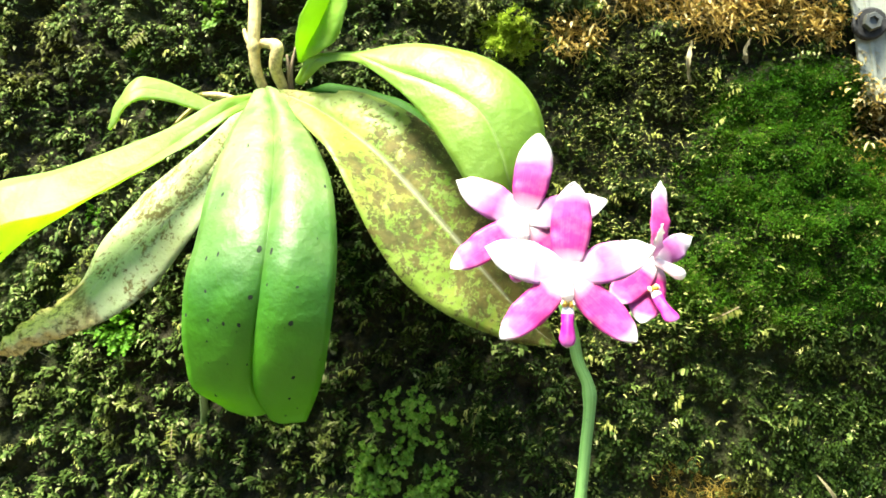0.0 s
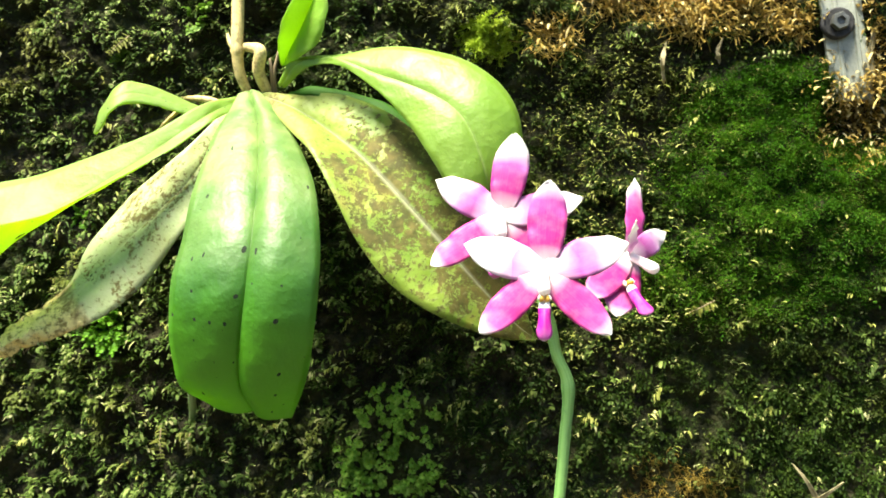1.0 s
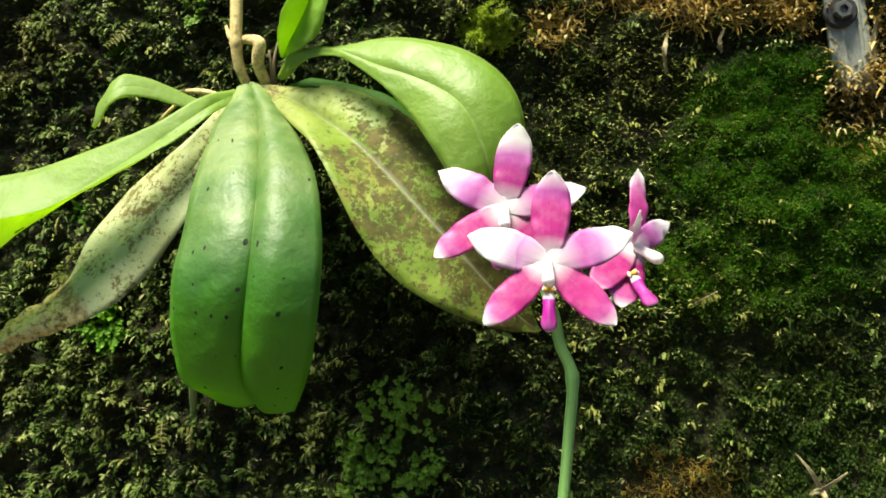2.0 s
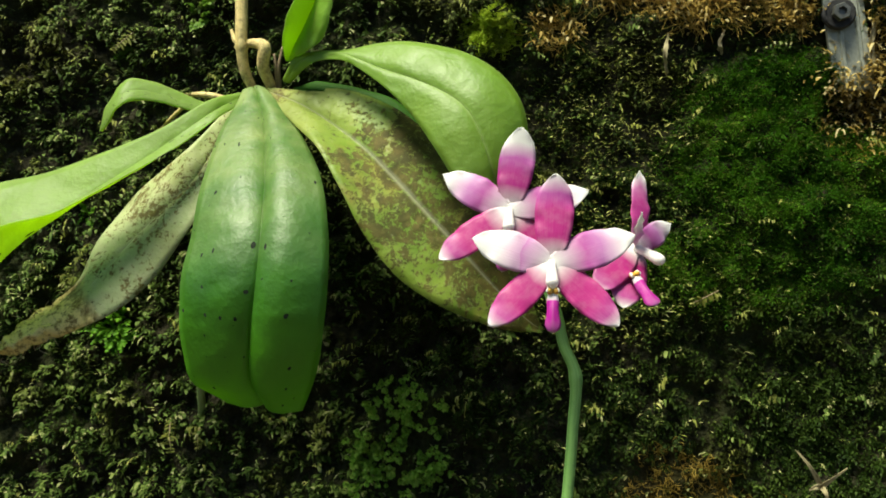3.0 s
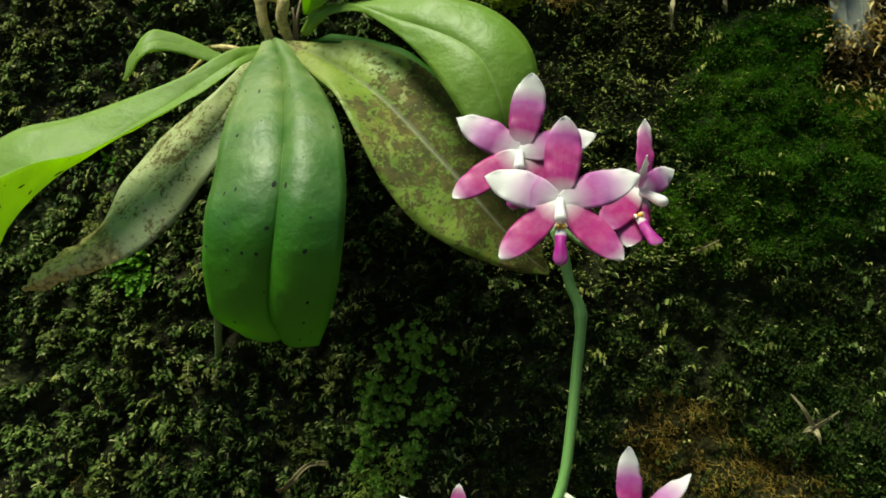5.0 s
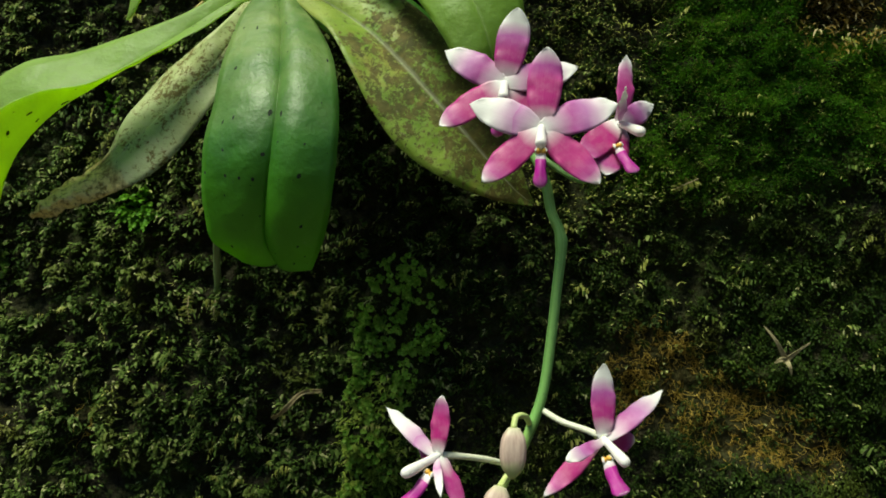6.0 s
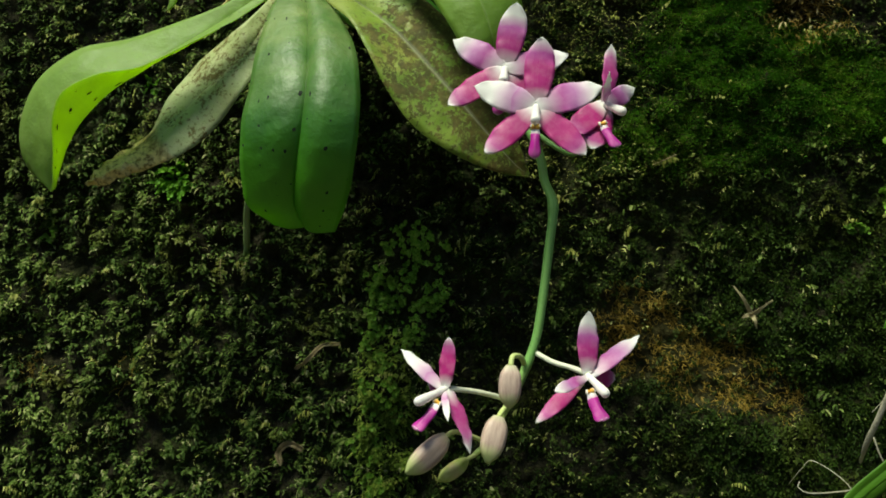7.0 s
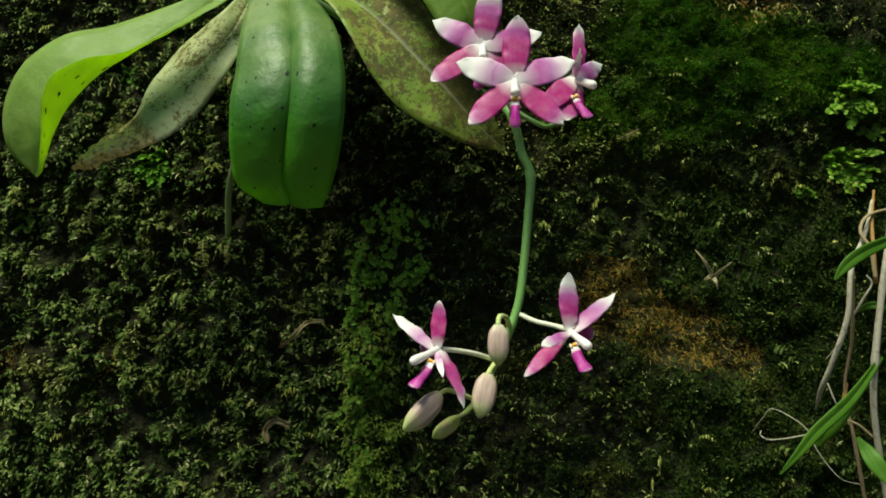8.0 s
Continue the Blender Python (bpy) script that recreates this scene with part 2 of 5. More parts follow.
LEAF = leaf_material("leaf_green", (0.019, 0.098, 0.005), (0.035, 0.148, 0.010), (0.42, 0.78, 0.02), pale=(0.15, 0.36, 0.07), spots=0.95, rough=0.52, thin_weight=0.34, midrib=0.0, yellow=1.0, ripe_sheen=(0.38, 0.43, 0.16), coat=0.04, backlit=0.85, speck_size=1.0, gloss=0.7)
LEAF_UPPER = leaf_material("leaf_fresh", (0.14, 0.275, 0.020), (0.215, 0.35, 0.036), (0.54, 0.75, 0.06), pale=(0.32, 0.44, 0.13), spots=0.0, rough=0.5, thin_weight=0.40, coat=0.04, midrib=0.5)
LEAF_YOUNG = leaf_material("leaf_young", (0.17, 0.36, 0.022), (0.25, 0.44, 0.04), (0.55, 0.85, 0.06), pale=(0.50, 0.62, 0.22), spots=0.0, rough=0.5, thin_weight=0.45, coat=0.0, midrib=0.6, gloss=0.4)
LEAF_LEFT = leaf_material("leaf_long", (0.22, 0.335, 0.075), (0.28, 0.395, 0.105), (0.68, 0.95, 0.04), pale=(0.30, 0.40, 0.16), spots=0.75, near_specks=True, rough=0.5, thin_weight=0.52, midrib=0.0, speck_size=1.7, coat=0.0, gloss=0.4)
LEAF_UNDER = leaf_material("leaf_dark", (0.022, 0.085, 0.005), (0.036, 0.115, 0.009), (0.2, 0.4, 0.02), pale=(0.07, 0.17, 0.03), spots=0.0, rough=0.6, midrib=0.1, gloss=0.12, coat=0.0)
LEAF_OLD = old_leaf_material("leaf_stained")
LEAF_DEAD = leaf_material("leaf_withering", (0.30, 0.39, 0.17), (0.40, 0.48, 0.24), (0.34, 0.42, 0.12), gloss=0.3, stain=0.50, stain_color=(0.085, 0.055, 0.018), pale=(0.46, 0.48, 0.28), spots=0.8, rough=0.58, dry_tip=0.57, yellow=0.35, midrib=0.2, thin_weight=0.2)
SEPAL = petal_material("sepal_rose", 0.06, 0.64, rose=(0.43, 0.026, 0.235), lilac=(0.46, 0.13, 0.46), base_white=0.08, soft_base=0.24, thin_weight=0.38)
SEPAL_FRONT = petal_material("sepal_front_rose", 0.05, 0.80, rose=(0.42, 0.016, 0.195), lilac=(0.47, 0.11, 0.43), base_white=0.07, soft_base=0.22)
SEPAL_LOW = petal_material("sepal_low_rose", 0.05, 0.84, base_white=0.07, soft_base=0.24, rose=(0.42, 0.014, 0.185), lilac=(0.49, 0.10, 0.36))
SEPAL_SIDE = petal_material("sepal_side_rose", 0.16, 0.78, base_white=0.07, soft_base=0.26, rose=(0.46, 0.035, 0.25), lilac=(0.54, 0.18, 0.42), thin_weight=0.25)
PETAL = petal_material("petal_white_rose", 0.12, 0.30, rose=(0.60, 0.22, 0.52), lilac=(0.62, 0.28, 0.58), tip_soft=0.42, base_white=0.10, thin_weight=0.3)
PETAL_ROSE = petal_material("petal_lilac", 0.10, 0.60, rose=(0.48, 0.09, 0.37), lilac=(0.52, 0.23, 0.52), tip_soft=0.30, base_white=0.11, thin_weight=0.3)
LIP = petal_material("lip_magenta", 0.0, 0.78, rose=(0.46, 0.006, 0.32), lilac=(0.56, 0.12, 0.46), tip_soft=0.3, base_white=0.02, veins=0.15, keel=0.05, soft_base=0.09)
COLUMN = plain_material("column_white", (0.90, 0.87, 0.86), (0.94, 0.92, 0.90), rough=0.4, bump=0.05, thin=(0.9, 0.86, 0.84), thin_weight=0.25)
CALLUS = plain_material("callus_yellow", (0.72, 0.36, 0.04), (0.84, 0.58, 0.12), scale=300, fine=1500, rough=0.45)
STALK = stem_material("stalk_green", (0.14, 0.32, 0.075), (0.23, 0.43, 0.12), stain=(0.07, 0.12, 0.06), lime_end=True)
PEDICEL = stem_material("pedicel_cream", (0.76, 0.78, 0.58), (0.86, 0.86, 0.72), thin=(0.7, 0.7, 0.5))
PEDICEL_GREEN = stem_material("pedicel_lime", (0.52, 0.63, 0.20), (0.68, 0.74, 0.34), thin=(0.5, 0.6, 0.2))
ROOT = stem_material("root_tan", (0.56, 0.43, 0.15), (0.74, 0.61, 0.27), stain=(0.14, 0.09, 0.035), rough=0.7, blotch=0.15)
ROOT_GREY = stem_material("root_grey", (0.31, 0.285, 0.21), (0.52, 0.49, 0.38), stain=(0.12, 0.09, 0.05), rough=0.7, blotch=0.10)
ROOT_BROWN = stem_material("root_brown", (0.16, 0.11, 0.06), (0.26, 0.19, 0.11), stain=(0.06, 0.04, 0.025), rough=0.65)
ROOT_RUST = stem_material("root_rust", (0.26, 0.13, 0.025), (0.38, 0.22, 0.06), stain=(0.12, 0.06, 0.015), rough=0.7)
ROOT_DULL = stem_material("root_dull", (0.24, 0.18, 0.09), (0.36, 0.29, 0.17), stain=(0.12, 0.08, 0.04), rough=0.7)
ROOT_GREEN = stem_material("root_green", (0.12, 0.19, 0.06), (0.22, 0.29, 0.11), rough=0.5)
SIDE_LEAF = leaf_material("leaf_lance", (0.055, 0.155, 0.008), (0.085, 0.205, 0.012), (0.2, 0.45, 0.01), pale=(0.12, 0.24, 0.05), spots=0.2, rough=0.55, midrib=0.08, gloss=0.3, coat=0.02)
STEEL = plain_material("steel_dull", (0.25, 0.27, 0.22), (0.40, 0.42, 0.35), scale=60, fine=900, rough=0.55, metal=0.15)
STEEL_DARK = plain_material("steel_bolt", (0.09, 0.095, 0.08), (0.20, 0.20, 0.18), scale=200, fine=1500, rough=0.45, metal=0.7)
WASHER_BLACK = plain_material("washer_black", (0.012, 0.012, 0.013), (0.03, 0.03, 0.03), scale=300, rough=0.7)
STRAW = stem_material("straw", (0.25, 0.205, 0.10), (0.38, 0.33, 0.18), rough=0.7, blotch=0.1)
STRAW_DULL = stem_material("straw_dull", (0.17, 0.13, 0.06), (0.30, 0.24, 0.12), rough=0.75, blotch=0.1)


def bud_material():
    m = Nodes("bud_blush")
    u, v = m.uv()
    mp = m.add("ShaderNodeMapping")
    m.put(mp.inputs["Vector"], m.coord("UV"))
    mp.inputs["Scale"].default_value = (9, 2.0, 1)
    f = m.noise(1.0, 3, 0.6, vec=mp.outputs[0])
    col = m.mix(m.ramp(f, (0.3, 0.0), (0.7, 1.0)), (0.42, 0.29, 0.25), (0.64, 0.50, 0.42))
    col = m.mix(m.ramp(m.math("ADD", v, m.math("MULTIPLY", f, 0.2)), (0.70, 0.0), (1.0, 1.0)), col, (0.52, 0.60, 0.24))
    col = m.mix(m.ramp(v, (0.0, 0.8), (0.16, 0.0)), col, (0.55, 0.55, 0.36))
    return m.finish(col, 0.42, 0.4, m.bump(f, 0.3, 0.0005), thin=col, thin_weight=0.12)


def green_bud_material():
    m = Nodes("bud_lime")
    u, v = m.uv()
    col = m.mix(m.ramp(m.noise(300, 3), (0.35, 0.0), (0.65, 1.0)), (0.42, 0.52, 0.12), (0.58, 0.62, 0.24))
    col = m.mix(m.ramp(v, (0.25, 0.0), (0.5, 0.6), (0.8, 0.0)), col, (0.50, 0.36, 0.22))
    return m.finish(col, 0.42, 0.4, m.bump(m.noise(800, 3), 0.2, 0.0004), thin=col, thin_weight=0.12)


BUD, BUD_GREEN = bud_material(), green_bud_material()


def soil_material():
    """Wet black soil and rock under the moss, with olive and rusty films."""
    m = Nodes("soil_wall")
    col = m.mix(m.ramp(m.noise(26, 6, 0.65), (0.35, 0.0), (0.65, 1.0)), (0.016, 0.0155, 0.009), (0.046, 0.043, 0.025))
    col = m.mix(m.ramp(m.noise(14, 5, 0.6, distort=0.4), (0.48, 0.0), (0.62, 0.7)), col, (0.036, 0.048, 0.015))
    col = m.mix(m.ramp(m.noise(210, 5, 0.7), (0.5, 0.0), (0.72, 0.6)), col, (0.075, 0.072, 0.028))
    col = m.mix(m.ramp(m.voronoi(420), (0.0, 0.5), (0.22, 0.0)), col, (0.040, 0.038, 0.018))
    rust = m.add("ShaderNodeAttribute")
    rust.attribute_name = "rust"
    film = m.math("MULTIPLY", rust.outputs["Fac"], m.ramp(m.noise(190, 5, 0.7), (0.35, 0.15), (0.65, 0.8)))
    col = m.mix(film, col, (0.066, 0.052, 0.017))
    h = m.math("ADD", m.noise(300, 6, 0.7), m.math("MULTIPLY", m.voronoi(500), 0.5))
    return m.finish(col, 0.85, 0.06, m.bump(h, 1.0, 0.003))


SOIL = soil_material()
MOSS_LEAFY = moss_material("moss_leafy", [(0.024, 0.050, 0.007), (0.060, 0.104, 0.017), (0.125, 0.185, 0.036), (0.30, 0.37, 0.105)], dead=(0.34, 0.34, 0.16), dead_share=0.05, ochre=0.4)
MOSS_SCALE = moss_material("moss_scale", [(0.10, 0.12, 0.018), (0.26, 0.28, 0.06), (0.50, 0.50, 0.17)], spread=(60, 400))
MOSS_TAN = moss_material("moss_tan", [(0.08, 0.058, 0.014), (0.24, 0.16, 0.032), (0.50, 0.37, 0.11)], dead=(0.55, 0.46, 0.22), dead_share=0.12)
MOSS_FINE = moss_material("moss_fine", [(0.009, 0.024, 0.002), (0.019, 0.042, 0.004), (0.038, 0.070, 0.008), (0.066, 0.102, 0.014)], ochre=0.2)
MOSS_GREEN = moss_material("moss_cushion", [(0.014, 0.050, 0.003), (0.034, 0.110, 0.005), (0.068, 0.180, 0.008), (0.15, 0.25, 0.02)], spread=(24, 220), dead=(0.25, 0.24, 0.07), dead_share=0.02, rough=0.7, spec=0.1)
CLUB = moss_material("clubmoss", [(0.095, 0.215, 0.020), (0.185, 0.36, 0.040), (0.32, 0.47, 0.085)], spread=(60, 250), rough=0.4, thin_weight=0.4)
MOSS_HOOK = moss_material("moss_hook", [(0.007, 0.018, 0.002), (0.019, 0.037, 0.005), (0.048, 0.074, 0.012), (0.18, 0.215, 0.048)], spread=(45, 300), dead=(0.38, 0.37, 0.15), dead_share=0.05, ochre=0.2)
MOSS_RIDGE = moss_material("moss_ridge", [(0.07, 0.12, 0.014), (0.16, 0.24, 0.030), (0.34, 0.42, 0.07)], spread=(60, 300), ochre=0.3)
FERN_PALE = moss_material("fern_pale", [(0.11, 0.24, 0.018), (0.20, 0.38, 0.034), (0.34, 0.50, 0.08)], spread=(60, 250), rough=0.45, thin_weight=0.4)
FERN_DIM = moss_material("fern_dim", [(0.05, 0.12, 0.010), (0.09, 0.19, 0.016), (0.16, 0.26, 0.035)], spread=(60, 250), rough=0.45, thin_weight=0.35)
COMB = moss_material("comb_fern", [(0.05, 0.065, 0.010), (0.10, 0.115, 0.018), (0.17, 0.175, 0.035)], spread=(60, 250), rough=0.55, thin_weight=0.2)
TUFT = moss_material("star_moss", [(0.17, 0.27, 0.016), (0.32, 0.44, 0.030), (0.52, 0.60, 0.08)], spread=(60, 300), rough=0.5, thin_weight=0.4)
FERN = moss_material("fern_bright", [(0.06, 0.17, 0.010), (0.11, 0.28, 0.016), (0.20, 0.38, 0.04)], spread=(80, 300), rough=0.4, thin_weight=0.4)
RUST = moss_material("rootlets_rust", [(0.21, 0.14, 0.018), (0.37, 0.25, 0.042), (0.52, 0.38, 0.09)], spread=(60, 300), rough=0.6, thin_weight=0.1)
HAY = moss_material("rootlets_hay", [(0.34, 0.22, 0.04), (0.58, 0.40, 0.09), (0.74, 0.56, 0.17)], spread=(60, 300), rough=0.6, thin_weight=0.15)
PLASTER = plain_material("weathered_plaster", (0.05, 0.06, 0.04), (0.10, 0.11, 0.08), scale=4, fine=40, rough=0.85, dist=0.01)
EARTH = plain_material("ground_earth", (0.05, 0.04, 0.025), (0.09, 0.08, 0.04), scale=3, fine=60, rough=0.85, dist=0.01)


# ---- mesh helpers ----
def V3(p):
    return np.array(p, float)


def unit(a):
    return a / np.maximum(np.linalg.norm(a, axis=-1, keepdims=True), 1e-9)


def glide(rows, n, ease=0.0):
    """n rows, smoothly between the given ones (Catmull-Rom)."""
    a = np.array(rows, float)
    a = np.vstack([2 * a[0] - a[1], a, 2 * a[-1] - a[-2]])
    t = np.linspace(0, 1, n)
    t = t if not ease else (1 - ease) * t + ease * np.sin(t * np.pi / 2)
    f = t * (len(a) - 3)
    i = np.minimum(f.astype(int), len(a) - 4)
    u = (f - i)[:, None]
    p0, p1, p2, p3 = a[i], a[i + 1], a[i + 2], a[i + 3]
    return 0.5 * (2 * p1 + (p2 - p0) * u + (2 * p0 - 5 * p1 + 4 * p2 - p3) * u * u + (3 * p1 - p0 - 3 * p2 + p3) * u ** 3), t


def mesh_object(name, verts, faces, material, parent=None, uvs=None, label="", smooth=True):
    """One mesh object; verts in world metres, kept relative to the parent."""
    verts = np.asarray(verts, float)
    base = V3(parent.matrix_world.translation) if parent else verts.mean(0)
    if parent:
        base = V3(ORIGIN[parent.name])
    me = bpy.data.meshes.new(name)
    me.from_pydata((verts - base).tolist(), [], [tuple(f) for f in faces])
    if uvs is not None:
        layer = me.uv_layers.new(name="UVMap")
        loops = np.zeros(len(me.loops), int)
        me.loops.foreach_get("vertex_index", loops)
        layer.data.foreach_set("uv", np.asarray(uvs, float)[loops].ravel())
    me.materials.append(material)
    if smooth:
        me.polygons.foreach_set("use_smooth", [True] * len(me.polygons))
    me.update()
    ob = new(name, me)
    ORIGIN[ob.name] = tuple(base)
    if parent:
        ob.parent = parent
    else:
        ob.location = base
    if label:
        ob["label"] = label
    return ob


ORIGIN = {}
MM = 0.001


def thing(name, at, label, category, group=""):
    ob = new(name)
    ob.location = at
    ob.empty_display_size = 0.01
    ORIGIN[ob.name] = tuple(at)
    return tagged(ob, label, category, group)


def blade(rows, across=8, along=40, thick=0.0011, nref=(0, -1, 0), bulge=0.12, cap=0.86, ripple=0.0, seed=0, notch=0.0, square=2.0, dome=0.0, crumple=0.0):
    """A leaf or tepal. Rows: x, y, z, half-width on its left and right, roll, fold of the left and right half (degrees)."""
    r, t = glide(rows, along, 0.35)
    p = r[:, :3]
    tan = unit(np.gradient(p, axis=0))
    ref = V3(nref)
    nrm = unit(ref - tan * (tan @ ref)[:, None])
    side = np.cross(tan, nrm)
    roll = np.radians(r[:, 5])[:, None]
    nrm, side = nrm * np.cos(roll) + side * np.sin(roll), side * np.cos(roll) - nrm * np.sin(roll)
    end = np.where(t > cap, np.clip(1 - (np.clip(t - cap, 0, 1) / (1 - cap)) ** square, 0.0004, 1) ** (1 / square), 1.0)
    rnd = random.Random(seed)
    ph = [rnd.uniform(0, 6.3) for _ in range(4)]
    top, uv = [], []
    cols = np.linspace(1, -1, 2 * across + 1)
    cols = np.sign(cols) * np.abs(cols) ** 1.45
    for s in cols:
        w = np.maximum(r[:, 3] if s > 0 else r[:, 4], 0.0002) * end
        f = np.radians(r[:, 6] if s > 0 else r[:, 7])[:, None]
        a = abs(s)
        d = side * np.sign(s) * np.cos(f) + nrm * np.sin(f)
        lift = bulge * math.sin(math.pi * min(a * 0.95, 1)) * w[:, None]
        up = nrm * np.cos(f) - side * np.sign(s) * np.sin(f)
        wave = ripple * a ** 3 * (np.sin(t * 17 + ph[0] + (s > 0) * 2) + 0.6 * np.sin(t * 31 + ph[1]))
        q = p + d * (a * w)[:, None] + up * lift + up * wave[:, None] + nrm * (dome * w * (1 - a * a))[:, None]
        if crumple:
            dry = np.clip((t - 0.6) / 0.1, 0, 1)
            lump = np.array([noise.fractal(v * 210, 1.0, 2.0, 3) for v in q])
            q = q + (nrm * 0.8 + d * a) * (crumple * dry * lump)[:, None]
        if notch:
            q = q - tan * (notch * max(0, 1 - a * 3.2) * np.clip((t - 0.8) / 0.2, 0, 1) ** 2)[:, None]
        top.append(q)
        uv.append(np.stack([np.full(along, 0.5 + s / 2), t], 1))
    return shell(np.array(top), uv, cols, nrm, thick)


def shell(top, uv, cols, nrm, thick):
    """Gives a grid of points (across, along) a thickness that thins towards its margins."""
    along = top.shape[1]
    gu, gv = np.gradient(top, axis=0), np.gradient(top, axis=1)
    face_n = unit(np.cross(gu, gv))
    face_n *= np.sign((face_n * nrm[None]).sum(-1).mean())
    edge = 1 - 0.75 * np.abs(cols)[:, None, None] ** 4
    low = top - face_n * thick * edge
    n, k = len(cols), along
    verts = np.concatenate([top.reshape(-1, 3), low.reshape(-1, 3)])
    uvs = np.concatenate([np.array(uv).reshape(-1, 2)] * 2)
    faces, off = [], n * k
    for i in range(n - 1):
        for j in range(k - 1):
            a, b, c, d = i * k + j, i * k + j + 1, (i + 1) * k + j + 1, (i + 1) * k + j
            faces += [(a, b, c, d), (d + off, c + off, b + off, a + off)]
    for j in range(k - 1):
        a, b = j, j + 1
        faces.append((b, a, a + off, b + off))
        a, b = (n - 1) * k + j, (n - 1) * k + j + 1
        faces.append((a, b, b + off, a + off))
    for i in range(n - 1):
        a, b = i * k, (i + 1) * k
        faces.append((a, b, b + off, a + off))
        a, b = i * k + k - 1, (i + 1) * k + k - 1
        faces.append((b, a, a + off, b + off))
    return verts, faces, uvs


def spread_leaf(rows, across=12, along=90, thick=0.0014, nref=(0, -1, 0.3), bulge=(0.1, 0.1), ripple=0.0003, seed=0, dimple=0.0, crumple=0.0):
    """A broad leaf. Rows: a point of the midrib, then the way from it to the far and to the near margin (mm)."""
    r, t = glide(rows, along)
    p, far, near = r[:, :3], r[:, 3:6] * MM, r[:, 6:9] * MM
    tan = unit(np.gradient(p, axis=0))
    ref = V3(nref)
    nrm = unit(ref - tan * (tan @ ref)[:, None])
    ph = [random.Random(seed).uniform(0, 6.3) for _ in range(4)]
    cols = np.linspace(1, -1, 2 * across + 1)
    cols = np.sign(cols) * np.abs(cols) ** 2.0
    top, uv = [], []
    for s in cols:
        a, off, b = abs(s), far if s > 0 else near, bulge[0] if s > 0 else bulge[1]
        w = np.linalg.norm(off, axis=1)[:, None]
        up = np.cross(off, tan) * (1 if s > 0 else -1)
        up = unit(up * np.sign((up * nrm).sum(1).mean()) + nrm * w * 0.02)
        wave = ripple * a ** 3 * (np.sin(t * 19 + ph[0] + (s > 0) * 2) + 0.6 * np.sin(t * 37 + ph[1]))
        lift = b * math.sin(math.pi * a ** 0.7)
        q = p + off * a + up * (lift * w) + up * wave[:, None]
        if dimple:
            q = q + up * (dimple * np.sin(math.pi * a) * np.array([noise.fractal(v * 95, 1.0, 2.0, 2) for v in q]))[:, None]
        if crumple:
            dry = np.clip((t - 0.62) / 0.1, 0, 1)
            q = q + (up * 0.8 + unit(off + 1e-9) * a * 0.6) * (crumple * dry * np.array([noise.fractal(v * 210, 1.0, 2.0, 3) for v in q]))[:, None]
        top.append(q)
        uv.append(np.stack([np.full(along, 0.5 + s / 2), t], 1))
    return shell(np.array(top), uv, cols, nrm, thick)


def tube(points, radii, along=30, ring=10, lobes=0, lobe_depth=0.0, knots=()):
    """A round stem through the points; knots: (place along it, swelling) of its nodes."""
    r, t = glide([(*p, q) for p, q in zip(points, radii)], along)
    p, rad = r[:, :3], np.maximum(r[:, 3], 0.0001)
    for at, swell in knots:
        rad = rad * (1 + swell * np.exp(-((t - at) / 0.012) ** 2))
    tan = unit(np.gradient(p, axis=0))
    x = unit(np.cross(tan[0], (0.3, 0.9, 0.2)))
    verts, uvs = [], []
    for i in range(along):
        x = unit(x - tan[i] * (x @ tan[i]))
        y = np.cross(tan[i], x)
        for j in range(ring):
            a = 2 * math.pi * j / ring
            q = rad[i] * (1 + lobe_depth * math.cos(lobes * a))
            verts.append(p[i] + q * (math.cos(a) * x + math.sin(a) * y))
            uvs.append((abs(1 - 2 * j / ring), t[i]))
    faces = [(i * ring + j, i * ring + (j + 1) % ring, (i + 1) * ring + (j + 1) % ring, (i + 1) * ring + j) for i in range(along - 1) for j in range(ring)]
    faces += [tuple(range(ring))[::-1], tuple((along - 1) * ring + j for j in range(ring))]
    return verts, faces, uvs


def part_blade(name, rows, material, parent, label="", **kw):
    v, f, uv = blade(rows, **kw)
    return mesh_object(name, v, f, material, parent, uv, label)


def part_leaf(rows, material, label, **kw):
    v, f, uv = spread_leaf(rows, **kw)
    return mesh_object("leaf", v, f, material, orchid, uv, label)


def part_tube(name, points, radii, material, parent, label="", **kw):
    v, f, uv = tube(points, radii, **kw)
    return mesh_object(name, v, f, material, parent, uv, label)


# ---- the wall ----
def axis(lo, hi, dense_lo, dense_hi, step, coarse):
    mid = np.arange(dense_lo, dense_hi + step / 2, step)
    return np.concatenate([np.linspace(lo, dense_lo, coarse, endpoint=False), mid, np.linspace(dense_hi, hi, coarse + 1)[1:]])


def blob(x, z, cx, cz, rx, rz, turn=0.0):
    """1 inside a soft ellipse, 0 outside."""
    c, s = math.cos(radians(turn)), math.sin(radians(turn))
    dx, dz = x - cx, z - cz
    d = np.sqrt(((dx * c + dz * s) / rx) ** 2 + ((dz * c - dx * s) / rz) ** 2)
    return np.clip((1.25 - d) / 0.5, 0, 1)


def cushion_field(x, z):
    return np.maximum.reduce([blob(x, z, 0.140, 1.522, 0.056, 0.022, -8), blob(x, z, 0.121, 1.556, 0.032, 0.017, 10), blob(x, z, 0.185, 1.505, 0.05, 0.02, -10), 0.7 * blob(x, z, 0.115, 1.49, 0.05, 0.02)])


